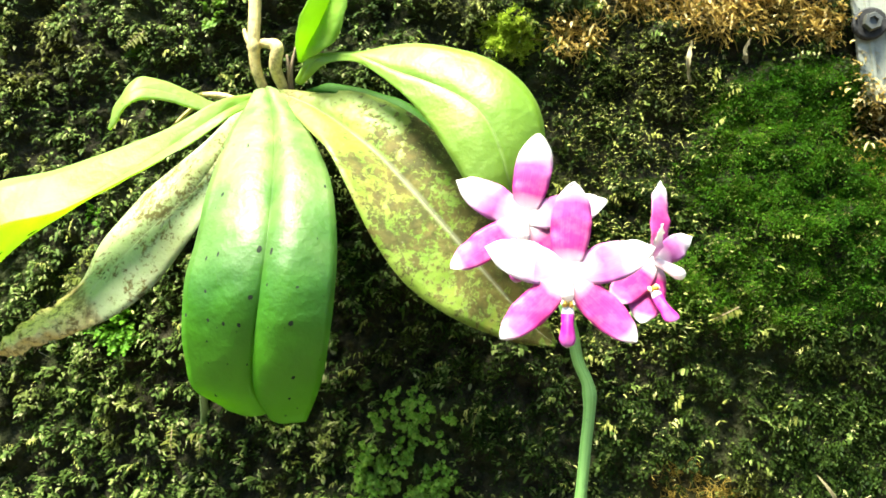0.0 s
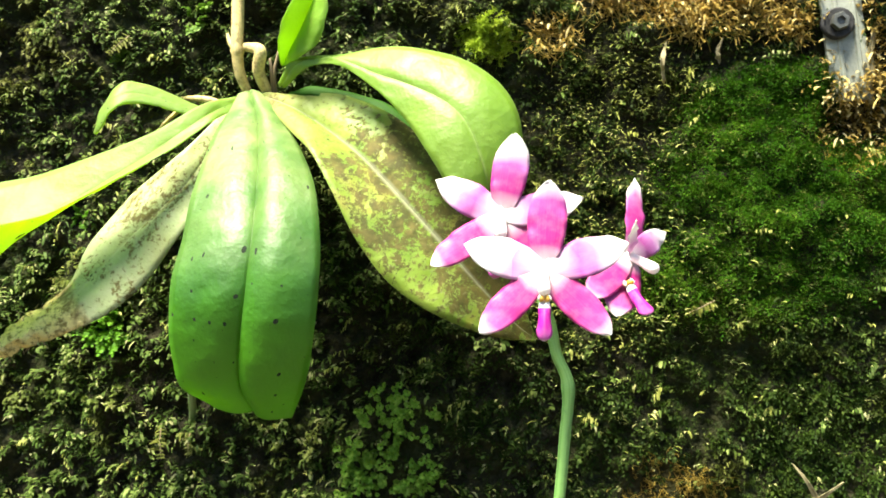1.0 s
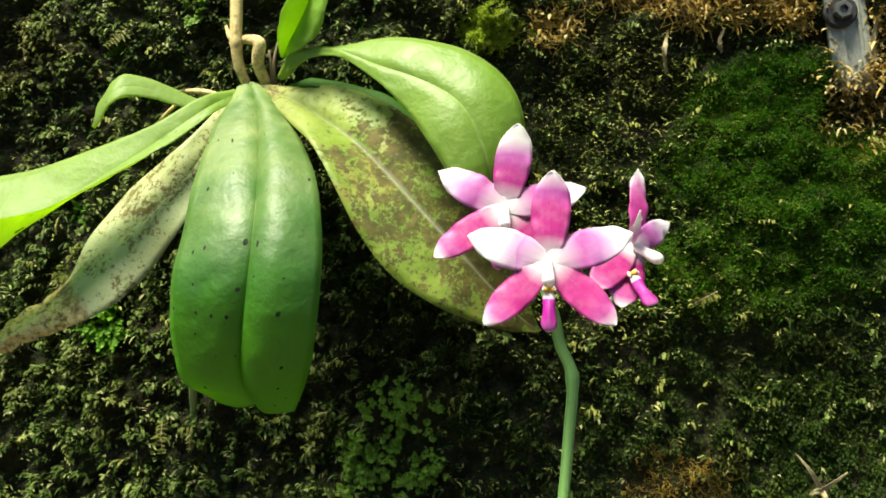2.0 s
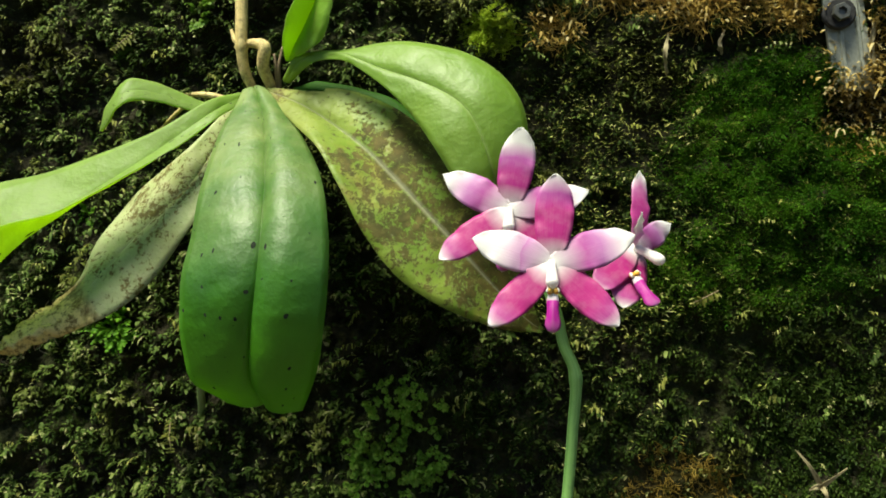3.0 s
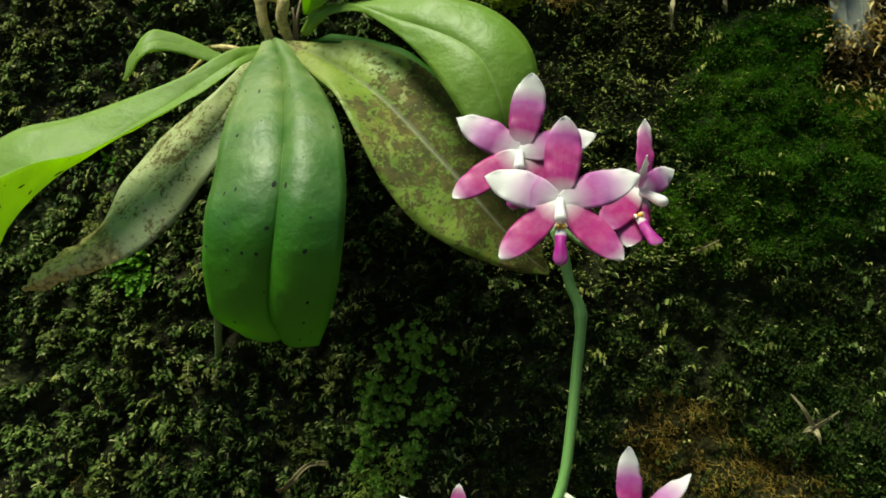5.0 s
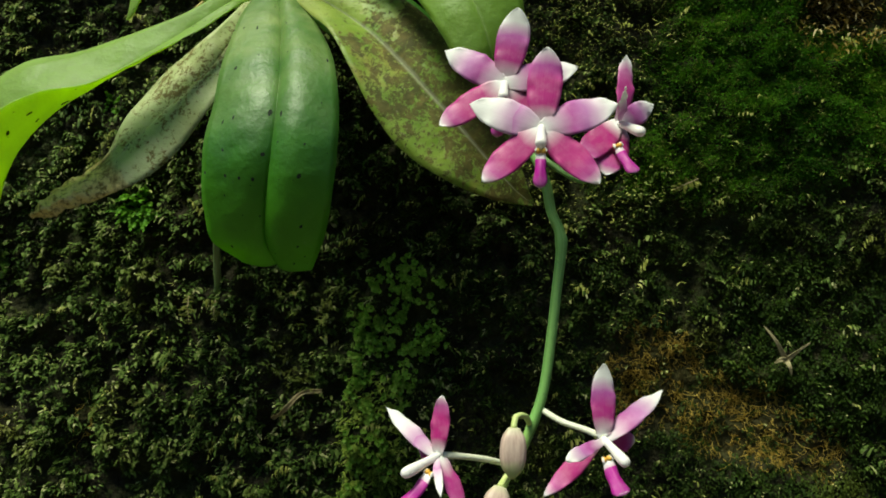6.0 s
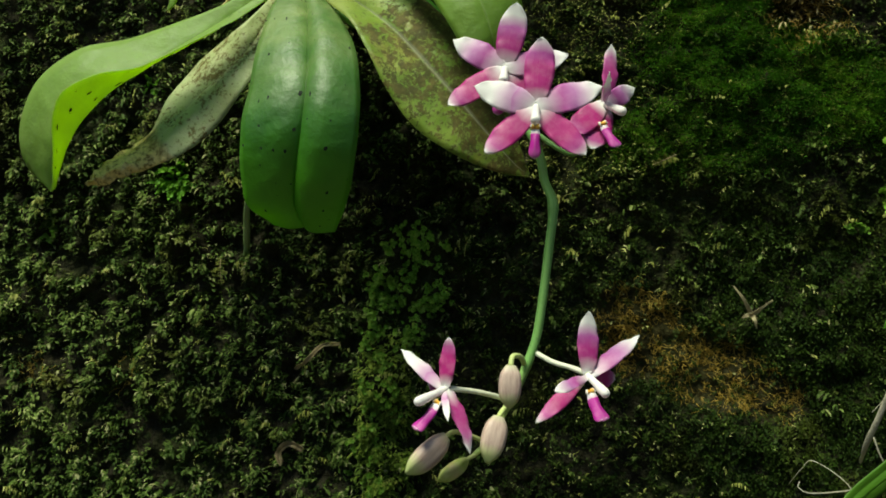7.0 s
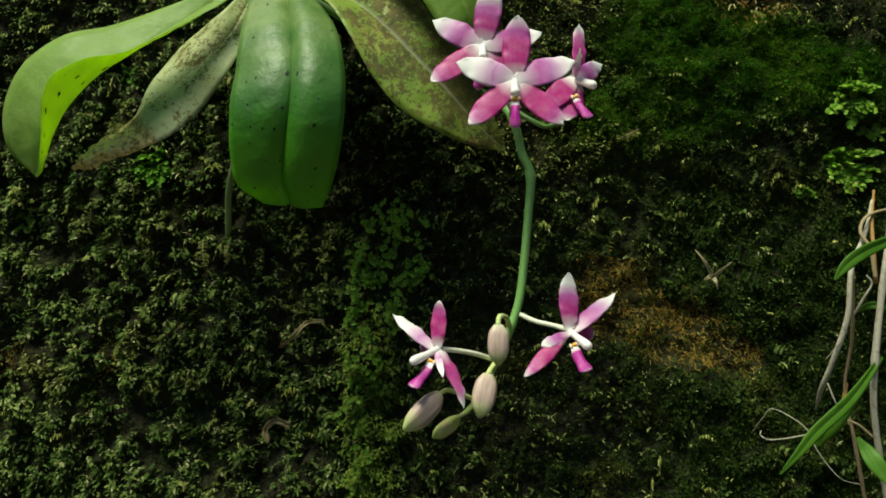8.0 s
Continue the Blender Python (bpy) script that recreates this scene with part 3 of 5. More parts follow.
def rust_field(x, z):
    return np.maximum.reduce([blob(x, z, 0.085, 1.392, 0.022, 0.024, 20), blob(x, z, 0.118, 1.376, 0.034, 0.018, -18), blob(x, z, 0.150, 1.364, 0.018, 0.013), 0.8 * blob(x, z, 0.160, 1.544, 0.018, 0.013), 0.45 * blob(x, z, -0.192, 1.360, 0.008, 0.010), 0.5 * blob(x, z, -0.246, 1.360, 0.012, 0.010), 0.4 * blob(x, z, -0.206, 1.318, 0.012, 0.008)])


def hay_field(x, z):
    return np.maximum.reduce([blob(x, z, 0.104, 1.598, 0.028, 0.012), blob(x, z, 0.040, 1.589, 0.010, 0.008), blob(x, z, 0.132, 1.590, 0.010, 0.008), 0.9 * blob(x, z, 0.080, 1.603, 0.030, 0.008), 0.8 * blob(x, z, 0.1640, 1.572, 0.004, 0.02)])


def club_field(x, z):
    return np.maximum.reduce([blob(x, z, -0.026, 1.432, 0.017, 0.012), blob(x, z, -0.030, 1.412, 0.021, 0.016), 0.9 * blob(x, z, -0.040, 1.388, 0.016, 0.016), 0.6 * blob(x, z, -0.042, 1.360, 0.012, 0.018), 0.35 * blob(x, z, -0.052, 1.325, 0.010, 0.035)])


def post_field(x, z):
    return blob(x, z, 0.152, 1.605, 0.008, 0.042, 4)


X = axis(-4.0, 4.0, -0.32, 0.29, 0.0017, 40)
Z = axis(-0.05, 2.8, 1.23, 1.67, 0.0017, 28)
GX, GZ = np.meshgrid(X, Z, indexing="ij")


def fbm(scale, octaves, seed, tall=1.0):
    out = np.empty(GX.size)
    for i, (a, b) in enumerate(zip(GX.ravel(), GZ.ravel())):
        out[i] = noise.fractal((a * scale + seed, b * scale * tall, seed * 0.37), 0.9, 2.1, octaves)
    return out.reshape(GX.shape)


LUMPS = fbm(98, 3, 7.7, 0.8)
EAST = 1 / (1 + np.exp(np.clip(-(GX - 0.02) / 0.02, -30, 30)))
RELIEF = 0.0055 * fbm(17, 3, 3.1) + 0.0072 * (1 - 0.35 * EAST) * LUMPS + 0.0016 * fbm(240, 2, 1.3)
RELIEF += 0.0035 * cushion_field(GX, GZ) - 0.003 * rust_field(GX, GZ) - 0.006 * post_field(GX, GZ) + 0.003 * club_field(GX, GZ)
RELIEF += 0.004 / (1 + np.exp(np.clip(-(GX + 0.056) / 0.002, -30, 30))) * np.clip((1.40 - GZ) / 0.03, 0, 1) * np.clip((0.02 - GX) / 0.05, 0, 1)
FACE = 0.387


def sample(field, x, z):
    i = np.clip(np.searchsorted(X, x) - 1, 0, len(X) - 2)
    j = np.clip(np.searchsorted(Z, z) - 1, 0, len(Z) - 2)
    u, v = (x - X[i]) / (X[i + 1] - X[i]), (z - Z[j]) / (Z[j + 1] - Z[j])
    return (1 - u) * (1 - v) * field[i, j] + u * (1 - v) * field[i + 1, j] + (1 - u) * v * field[i, j + 1] + u * v * field[i + 1, j + 1]


def wall_y(x, z):
    """Where the wall's face lies at (x, z)."""
    return FACE - sample(RELIEF, x, z)


def build_wall():
    nx, nz = len(X), len(Z)
    verts = np.stack([GX, FACE - RELIEF, GZ], -1).reshape(-1, 3)
    a = (np.arange(nx - 1)[:, None] * nz + np.arange(nz - 1)[None]).ravel()
    faces = np.stack([a, a + nz, a + nz + 1, a + 1], 1).tolist()
    n = len(verts)
    back = [(X[0], 0.75, Z[0]), (X[-1], 0.75, Z[0]), (X[-1], 0.75, Z[-1]), (X[0], 0.75, Z[-1])]
    verts = np.vstack([verts, back])
    low, high = [i * nz for i in range(nx)], [i * nz + nz - 1 for i in range(nx)]
    left, right = list(range(nz)), [(nx - 1) * nz + j for j in range(nz)]
    faces += [tuple(low[::-1]) + (n, n + 1), tuple(high) + (n + 2, n + 3), tuple(left) + (n + 3, n), tuple(right[::-1]) + (n + 1, n + 2), (n, n + 3, n + 2, n + 1)]
    ob = mesh_object("wall_north", verts, faces, SOIL)
    rust = np.concatenate([np.maximum(rust_field(GX, GZ), 0.35 * hay_field(GX, GZ)).ravel(), np.zeros(4)])
    ob.data.attributes.new("rust", "FLOAT", "POINT").data.foreach_set("value", rust.astype(np.float32))
    tagged(ob, "damp black soil and rock wall overgrown with moss", "wall", kind="structure")


build_wall()


def build_ground():
    bm = bmesh.new()
    bmesh.ops.create_grid(bm, x_segments=60, y_segments=60, size=150)
    for v in bm.verts:
        v.co.z = 0.05 * noise.noise(v.co * 0.3) - 0.06
    me = bpy.data.meshes.new("ground")
    bm.to_mesh(me)
    bm.free()
    me.materials.append(EARTH)
    tagged(new("ground", me), "bare brown earth at the foot of the wall", "ground", kind="structure")


build_ground()


def sky_block(name, lo, hi, label):
    """Closes the place with an unseen plain wall, added to block low sky light."""
    bm = bmesh.new()
    bmesh.ops.create_cube(bm, size=1)
    for v in bm.verts:
        v.co = [a + (b - a) * (c + 0.5) for a, b, c in zip(lo, hi, v.co)]
    bmesh.ops.bevel(bm, geom=bm.edges[:], offset=0.02, segments=2, affect="EDGES")
    me = bpy.data.meshes.new(name)
    bm.to_mesh(me)
    bm.free()
    me.materials.append(PLASTER)
    tagged(new(name, me), label, "wall", kind="structure")


sky_block("sky_block_south", (-4.2, -3.6, -0.08), (4.2, -3.3, 2.1), "plain dark weathered wall facing the moss, added unseen to block low sky")
sky_block("sky_block_east", (4.0, -3.3, -0.08), (4.25, 0.72, 2.1), "plain dark weathered side wall, added unseen to block low sky")
sky_block("sky_block_west", (-4.25, -3.3, -0.08), (-4.0, 0.72, 2.1), "plain dark weathered side wall, added unseen to block low sky")


# ---- moss and small growth on the wall ----
rng = np.random.default_rng(5)


def scatter(n, lo, hi, keep):
    """n places on the wall inside a box of (x, z), taken with the chance keep(x, z)."""
    x, z = rng.uniform(lo[0], hi[0], n), rng.uniform(lo[1], hi[1], n)
    k = rng.random(n) < keep(x, z)
    return x[k], z[k]


def shoots(x, z, length, pairs, leaf, droop=0.7, out=0.75, spread=0.6, jitter=0.5, wide=0.42, sink=0.0002, curl=0.5, flat=0.35, ragged=0.22, vary=(0.65, 1.2), hang=0.2):
    """Little leafy shoots: every leaf is a folded diamond of its own on a curved axis. Returns verts and quads."""
    n = len(x)
    size = rng.uniform(0.5, 1.0, n) * rng.choice([0.8, 1.0, 1.5], n, p=[0.4, 0.48, 0.12]) * 1.15
    length, leaf = length * size, leaf * size ** 0.7
    base = np.stack([x, wall_y(x, z) + sink, z], 1)
    ax = unit(np.stack([rng.normal(0, spread, n), -out + rng.normal(0, 0.2, n), -droop + rng.normal(0, jitter, n)], 1))
    side = unit(np.cross(ax, np.stack([rng.normal(0, flat, n), rng.normal(0, flat, n), np.ones(n)], 1)))
    up = np.cross(side, ax)
    s = np.linspace(0.1, 1.0, pairs)
    out_v = []
    for k, q in enumerate(s):
        for sg in ((-1, 1) if k < pairs - 1 else (0,)):
            c = base + ax * (length * q)[:, None] - np.array([0, 0, 1.0]) * (curl * length * q * q)[:, None]
            c = c + rng.normal(0, 0.0003, (n, 3))
            d = unit(side * sg + ax * (0.55 if sg else 1.0) + up * rng.normal(0.1, 0.35, n)[:, None] - np.array([0, 0, hang]) + rng.normal(0, ragged, (n, 3)))
            ls = leaf * (1.15 - 0.55 * q) * rng.uniform(0.6, 1.35, n)
            e = unit(np.cross(d, up + rng.normal(0, 0.2, (n, 3))))
            w = (ls * wide * rng.uniform(*vary, n))[:, None]
            ls = ls[:, None]
            out_v.append(np.stack([c, c + d * ls * 0.5 + e * w * 0.5 + up * ls * 0.08, c + d * ls - up * ls * 0.12, c + d * ls * 0.5 - e * w * 0.5 + up * ls * 0.08], 1))
    v = np.concatenate(out_v).reshape(-1, 3)
    return v


def wires(x, z, length, width, droop=0.3, seg=4, bend=0.5):
    """Thin curling rootlets, three-sided."""
    n = len(x)
    p = np.stack([x, wall_y(x, z) + 0.0005, z], 1)
    d = unit(np.stack([rng.normal(0, 0.7, n), -np.abs(rng.normal(0.35, 0.25, n)), rng.normal(-droop, 0.7, n)], 1))
    step = (length * rng.uniform(0.5, 1.5, n) / seg)[:, None]
    pts = [p]
    for _ in range(seg):
        d = unit(d + rng.normal(0, bend, (n, 3)) * np.array([1, 0.5, 1]))
        p = p + d * step
        p[:, 1] = np.minimum(p[:, 1], wall_y(p[:, 0], p[:, 2]) - 0.0003)
        pts.append(p)
    o1, o2 = np.array([width, 0, 0.3 * width]), np.array([-0.3 * width, -0.6 * width, width])
    rings = [np.stack([q + o1 * k, q + o2 * k, q - (o1 + o2) * k], 1) for q, k in zip(pts, np.linspace(1, 0.45, seg + 1))]
    verts = np.stack(rings, 1)
    idx = np.arange(n)[:, None, None, None] * (seg + 1) * 3
    i, j = np.arange(seg)[None, :, None], np.arange(3)[None, None, :]
    f = np.stack([i * 3 + j, i * 3 + (j + 1) % 3, i * 3 + 3 + (j + 1) % 3, i * 3 + 3 + j], -1) + idx
    return verts.reshape(-1, 3), f.reshape(-1, 4)


def stuff(name, verts, quads, material, label, category, kind="stuff"):
    verts = np.asarray(verts, np.float32)
    me = bpy.data.meshes.new(name)
    me.vertices.add(len(verts))
    me.vertices.foreach_set("co", verts.ravel())
    quads = np.asarray(quads, np.int32)
    me.loops.add(quads.size)
    me.loops.foreach_set("vertex_index", quads.ravel())
    me.polygons.add(len(quads))
    me.polygons.foreach_set("loop_start", np.arange(0, quads.size, 4, dtype=np.int32))
    me.polygons.foreach_set("use_smooth", np.ones(len(quads), bool))
    me.materials.append(material)
    me.update(calc_edges=True)
    me.validate()
    return tagged(new(name, me), label, category, kind=kind)


def leaf_quads(v):
    return np.arange(len(v)).reshape(-1, 4)


LO, HI = (-0.31, 1.235), (0.28, 1.66)
DOWN = np.array([0, 0, 1.0])


def bare(x, z):
    return (1 - cushion_field(x, z)) * (1 - 0.85 * rust_field(x, z)) * (1 - 0.7 * hay_field(x, z)) * (1 - post_field(x, z)) * (1 - 0.6 * club_field(x, z))


def patchy(x, z, scale, lo, hi, seed, least=0.3):
    f = np.array([noise.fractal((a * scale + seed, b * scale, seed), 1.0, 2.0, 3) for a, b in zip(x, z)])
    return np.clip((f - lo) / (hi - lo), least, 1)


def on_lumps(x, z, lo=-0.3, hi=0.35, least=0.16):
    """Moss sits on the lumps and leaves the hollows black."""
    return np.clip((sample(LUMPS, x, z) - lo) / (hi - lo), least, 1)


def east(x):
    return 1 / (1 + np.exp(np.clip(-(x + 0.01) / 0.014, -30, 30)))


def shy(x, z):
    """Thins the brighter moss and thickens the dark fine moss low in the east."""
    return 1 - 0.62 * np.clip((x - 0.08) / 0.05, 0, 1) * np.clip((1.475 - z) / 0.03, 0, 1)


def lips(p, d, e, length, width, tip=0.45, droop=0.5):
    """Single moss leaves that stand out of the wall and bend down: two quads each, from root to tip."""
    up = np.cross(e, d)
    up = up * np.sign(up[:, 2:3] + 1e-9)
    length, width = length[:, None], width[:, None]
    mid = p + d * length * 0.55 + up * length * 0.12
    end = p + d * length * 0.9 - DOWN * length * droop
    return np.stack([p - e * width * 0.3, p + e * width * 0.3, mid - e * width * 0.5, mid + e * width * 0.5, end - e * width * tip * 0.5, end + e * width * tip * 0.5], 1).reshape(-1, 3)


def lip_quads(v):
    k = np.arange(len(v) // 6)[:, None] * 6
    return np.concatenate([k + [0, 1, 3, 2], k + [2, 3, 5, 4]])


def hooks(x, z, each, length, width, lift=0.001, rise=0.30, fall=0.55, swing=1.0):
    """Tufts of hooked leaves: each one runs out of the wall and bends down, widest in its middle."""
    tuft = np.repeat(np.arange(len(x)), each)
    n = len(tuft)
    lead = rng.uniform(-math.pi, 0, len(x))[tuft]
    x, z = x[tuft] + rng.normal(0, 0.35 * length, n), z[tuft] + rng.normal(0, 0.3 * length, n)
    p0 = np.stack([x, wall_y(x, z) - lift * rng.uniform(0, 1.5, n), z], 1)
    a = lead + rng.normal(0, 0.5, n)
    h = np.stack([np.cos(a) * swing, -np.abs(np.sin(a)) * 0.6 - 0.35, rng.normal(0, 0.18, n)], 1)
    ln = length * np.clip(rng.lognormal(0, 0.35, n), 0.45, 1.9)
    w = width * np.clip(rng.lognormal(0, 0.3, n), 0.5, 1.7)
    up, down = rise * rng.uniform(0.0, 1.6, n), fall * rng.uniform(0.3, 1.6, n)
    rings = []
    for s, k in ((0.0, 0.45), (0.4, 1.0), (0.75, 0.9), (1.0, 0.2)):
        p = p0 + h * (ln * (s - 0.25 * s * s))[:, None] + DOWN * (ln * (up * s - down * s * s))[:, None]
        tan = h * (1 - 0.5 * s) + DOWN * (up - 2 * down * s)[:, None]
        e = unit(np.cross(tan, np.array([0.0, -0.35, 1.0]) + 0 * tan) + rng.normal(0, 0.08, (n, 3)))
        rings.append(np.stack([p - e * (w * k / 2)[:, None], p + e * (w * k / 2)[:, None]], 1))
    return np.stack(rings, 1).reshape(-1, 3)


def hook_quads(v):
    k = np.arange(len(v) // 8)[:, None] * 8
    return np.concatenate([k + [0, 1, 3, 2], k + [2, 3, 5, 4], k + [4, 5, 7, 6]])


def joined(*sets):
    """Verts and quads of several growths as one mesh."""
    verts, quads, off = [], [], 0
    for v, q in sets:
        verts.append(v)
        quads.append(q + off)
        off += len(v)
    return np.concatenate(verts), np.concatenate(quads)


def comb_lips(x, z, axis_len, leaves, length, width, slope=0.5, lift=0.0015, droop=0.7, arch=0.25):
    """Comb-like fronds: rows of small leaves that hang from a slanting, arching axis."""
    n = len(x)
    a = rng.normal(0, slope, n) + np.where(rng.random(n) < 0.6, 0.45, -0.35)
    flip = np.where(rng.random(n) < 0.5, 1, -1)
    ax = np.stack([np.cos(a) * flip, rng.normal(-0.15, 0.15, n), np.sin(a) * flip], 1)
    ln = axis_len * np.clip(rng.lognormal(0, 0.3, n), 0.5, 1.7)
    size = np.clip(rng.lognormal(0, 0.25, n), 0.6, 1.5)
    root = np.stack([x, wall_y(x, z) - lift * rng.uniform(0.4, 2.2, n), z], 1)
    out = []
    for k in range(leaves):
        q = k / (leaves - 1) - 0.5
        p = root + ax * (ln * q)[:, None] - DOWN * (arch * ln * 4 * q * q)[:, None] + rng.normal(0, 0.00015, (n, 3))
        p[:, 1] = np.minimum(p[:, 1], wall_y(p[:, 0], p[:, 2]) - 0.0004)
        d = unit(np.stack([rng.normal(0, 0.3, n), -0.8 + rng.normal(0, 0.2, n), rng.normal(-0.25, 0.3, n)], 1))
        e = unit(ax * 0.6 + unit(np.cross(d, DOWN)) * flip[:, None] + rng.normal(0, 0.2, (n, 3)))
        taper = 1 - 0.9 * q * q * 2
        out.append(lips(p, d, e, length * size * taper * rng.uniform(0.7, 1.3, n), width * size * taper * rng.uniform(0.75, 1.2, n), 0.55, droop))
    return np.concatenate(out)


def grow_leafy():
    # dark fine growth under everything
    x, z = scatter(175000, LO, HI, lambda a, b: bare(a, b) * (0.45 + 0.55 * east(a)) * np.maximum(on_lumps(a, b, least=0.3), 1.6 * (1 - shy(a, b))))
    k = rng.random(len(x)) < np.maximum(patchy(x, z, 26, -0.5, 0.2, 9.0), 1.4 * (1 - shy(x, z)))
    v = shoots(x[k], z[k], 0.0046, 5, 0.0016, droop=0.1, out=0.85, wide=0.5, curl=0.45, flat=0.2, hang=0.8, spread=1.1)
    stuff("fine_moss", v, leaf_quads(v), MOSS_FINE, "fine dark olive moss over the damp wall", "moss")
    # broad hooked leaves in tufts on the lumps
    x, z = scatter(46000, LO, HI, lambda a, b: bare(a, b) * (1 - 0.95 * east(a)) * on_lumps(a, b, -0.4, 0.3, 0.25))
    k = rng.random(len(x)) < patchy(x, z, 70, -0.3, 0.3, 4.0, 0.28)
    v = hooks(x[k], z[k], 5, 0.0028, 0.0011, 0.0022)
    x, z = scatter(4500, LO, HI, lambda a, b: bare(a, b) * (1 - 0.88 * east(a)) * on_lumps(a, b, -0.2, 0.5, 0.1))
    c = comb_lips(x, z, 0.0080, 9, 0.0019, 0.0011, slope=0.7, lift=0.0025, droop=0.5)
    stuff("leafy_moss", *joined((v, hook_quads(v)), (c, lip_quads(c))), MOSS_LEAFY, "olive and yellowish leafy moss in tufts on the damp wall", "moss")
    # small hooked leaves in short rows
    x, z = scatter(60000, LO, HI, lambda a, b: bare(a, b) * shy(a, b) * (0.06 + 0.94 * east(a)) * on_lumps(a, b, -0.35, 0.4, 0.2))
    k = rng.random(len(x)) < patchy(x, z, 75, -0.3, 0.3, 14.0, 0.35)
    v = hooks(x[k], z[k], 4, 0.0018, 0.00068, 0.0018, fall=0.45)
    x, z = scatter(5500, LO, HI, lambda a, b: bare(a, b) * shy(a, b) * (0.12 + 0.88 * east(a)) * on_lumps(a, b, -0.3, 0.5, 0.15))
    c = comb_lips(x, z, 0.0050, 7, 0.0014, 0.0008, slope=0.5, lift=0.002, droop=0.5)
    stuff("hooked_moss", *joined((v, hook_quads(v)), (c, lip_quads(c))), MOSS_HOOK, "brown-green moss with small hooked leaf tips", "moss")


def grow_scales():
    """Pale fronds and single leaves that stand further out and catch the light."""
    x, z = scatter(3400, LO, HI, lambda a, b: (1 - post_field(a, b)) * (0.12 + 0.88 * bare(a, b)) * shy(a, b) ** 2 * (0.5 + 0.5 * east(a)))
    k = rng.random(len(x)) < patchy(x, z, 45, -0.2, 0.35, 12.0, 0.1)
    v = hooks(x[k], z[k], 2, 0.0026, 0.0008, 0.0035)
    # an even carpet of small pale leaf tips beside the cushion
    x, z = scatter(9000, (-0.01, 1.42), (0.13, 1.62), lambda a, b: np.maximum(blob(a, b, 0.065, 1.555, 0.035, 0.035), 0.75 * blob(a, b, 0.055, 1.49, 0.05, 0.03)) * (1 - 0.85 * cushion_field(a, b)))
    v = np.concatenate([v, hooks(x, z, 1, 0.0021, 0.00055, 0.0036, fall=0.3)])
    x, z = scatter(900, LO, HI, lambda a, b: bare(a, b) * shy(a, b) * on_lumps(a, b, -0.1, 0.5, 0.1))
    c = comb_lips(x, z, 0.0068, 9, 0.0018, 0.0009, slope=0.5, lift=0.0030, arch=0.2)
    stuff("pale_moss", *joined((v, hook_quads(v)), (c, lip_quads(c))), MOSS_SCALE, "scattered pale yellowish moss fronds catching the light", "moss")


def grow_cushion():
    x, z = scatter(190000, (0.02, 1.44), (0.30, 1.62), lambda a, b: cushion_field(a, b) * (1 - post_field(a, b)))
    k = rng.random(len(x)) < patchy(x, z, 150, -0.4, 0.1, 21.0, 0.4)
    v = shoots(x[k], z[k], 0.0040, 4, 0.0012, droop=-0.1, out=0.8, wide=0.42, curl=0.35, hang=0.3)
    stuff("moss_cushion", v, leaf_quads(v), MOSS_GREEN, "deep green velvety moss cushion on the wall", "moss")


def rosettes(x, z, lobes, size, lift):
    """Small rosettes of rounded leaves that face outward."""
    n = len(x)
    c = np.stack([x, wall_y(x, z) - lift * rng.uniform(0.3, 1.6, n), z], 1)
    s = size * rng.uniform(0.6, 1.3, n)
    turn = rng.uniform(0, 6.3, n)
    out = []
    for k in range(lobes):
        a = turn + 2.4 * k + rng.normal(0, 0.25, n)
        r = 0.35 + 0.65 * (k + 1) / lobes
        d = unit(np.stack([np.cos(a) * r, -1.1 + 0.75 * r + rng.normal(0, 0.15, n), np.sin(a) * r], 1))
        e = unit(np.cross(d, np.array([0, -1.0, 0.15]) + rng.normal(0, 0.15, (n, 3))))
        out.append(lips(c + d * (0.25 * s)[:, None], d, e, s * rng.uniform(0.7, 1.2, n), s * rng.uniform(0.75, 1.05, n), 0.75, 0.12))
    return np.concatenate(out)


def grow_club():
    x, z = scatter(11000, (-0.10, 1.26), (0.02, 1.47), lambda a, b: club_field(a, b))
    k = rng.random(len(x)) < patchy(x, z, 95, -0.15, 0.3, 2.0, 0.05)
    v = rosettes(x[k], z[k], 8, 0.0014, 0.006)
    stuff("creeping_clubmoss", v, lip_quads(v), CLUB, "small round-leaved green creeper on the dark wall", "clubmoss")


def grow_rootlets():
    x, z = scatter(110000, (-0.30, 1.32), (0.20, 1.57), lambda a, b: rust_field(a, b) ** 1.1)
    k = rng.random(len(x)) < np.clip(patchy(x, z, 85, -0.2, 0.4, 6.0, 0.0), 0.14, 1)
    v, f = wires(x[k], z[k], 0.0056, 0.00022, seg=6, bend=0.8)
    stuff("rusty_rootlets", v, f, RUST, "dry orange-brown rootlets clinging to the wall", "rootlets")
    x, z = scatter(13000, (0.0, 1.54), (0.19, 1.63), lambda a, b: hay_field(a, b) ** 1.5 * (1 - 0.8 * post_field(a, b)))
    v, f = wires(x, z, 0.0075, 0.00020, bend=0.35)
    stuff("dry_moss_strands", v, f, HAY, "straw-coloured dry moss strands", "dry moss")


def grow_ridge():
    x, z = scatter(16000, (-0.075, 1.24), (-0.01, 1.42), lambda a, b: np.maximum(blob(a, b, -0.050, 1.320, 0.008, 0.060), 0.6 * blob(a, b, -0.040, 1.335, 0.014, 0.050)))
    k = rng.random(len(x)) < patchy(x, z, 110, -0.2, 0.3, 17.0, 0.15)
    v = hooks(x[k], z[k], 3, 0.0026, 0.0008, 0.004)
    stuff("ridge_moss", v, hook_quads(v), MOSS_RIDGE, "yellowish green moss along a step in the wall", "moss")


grow_leafy()
grow_ridge()
grow_scales()
grow_cushion()
grow_club()
grow_rootlets()


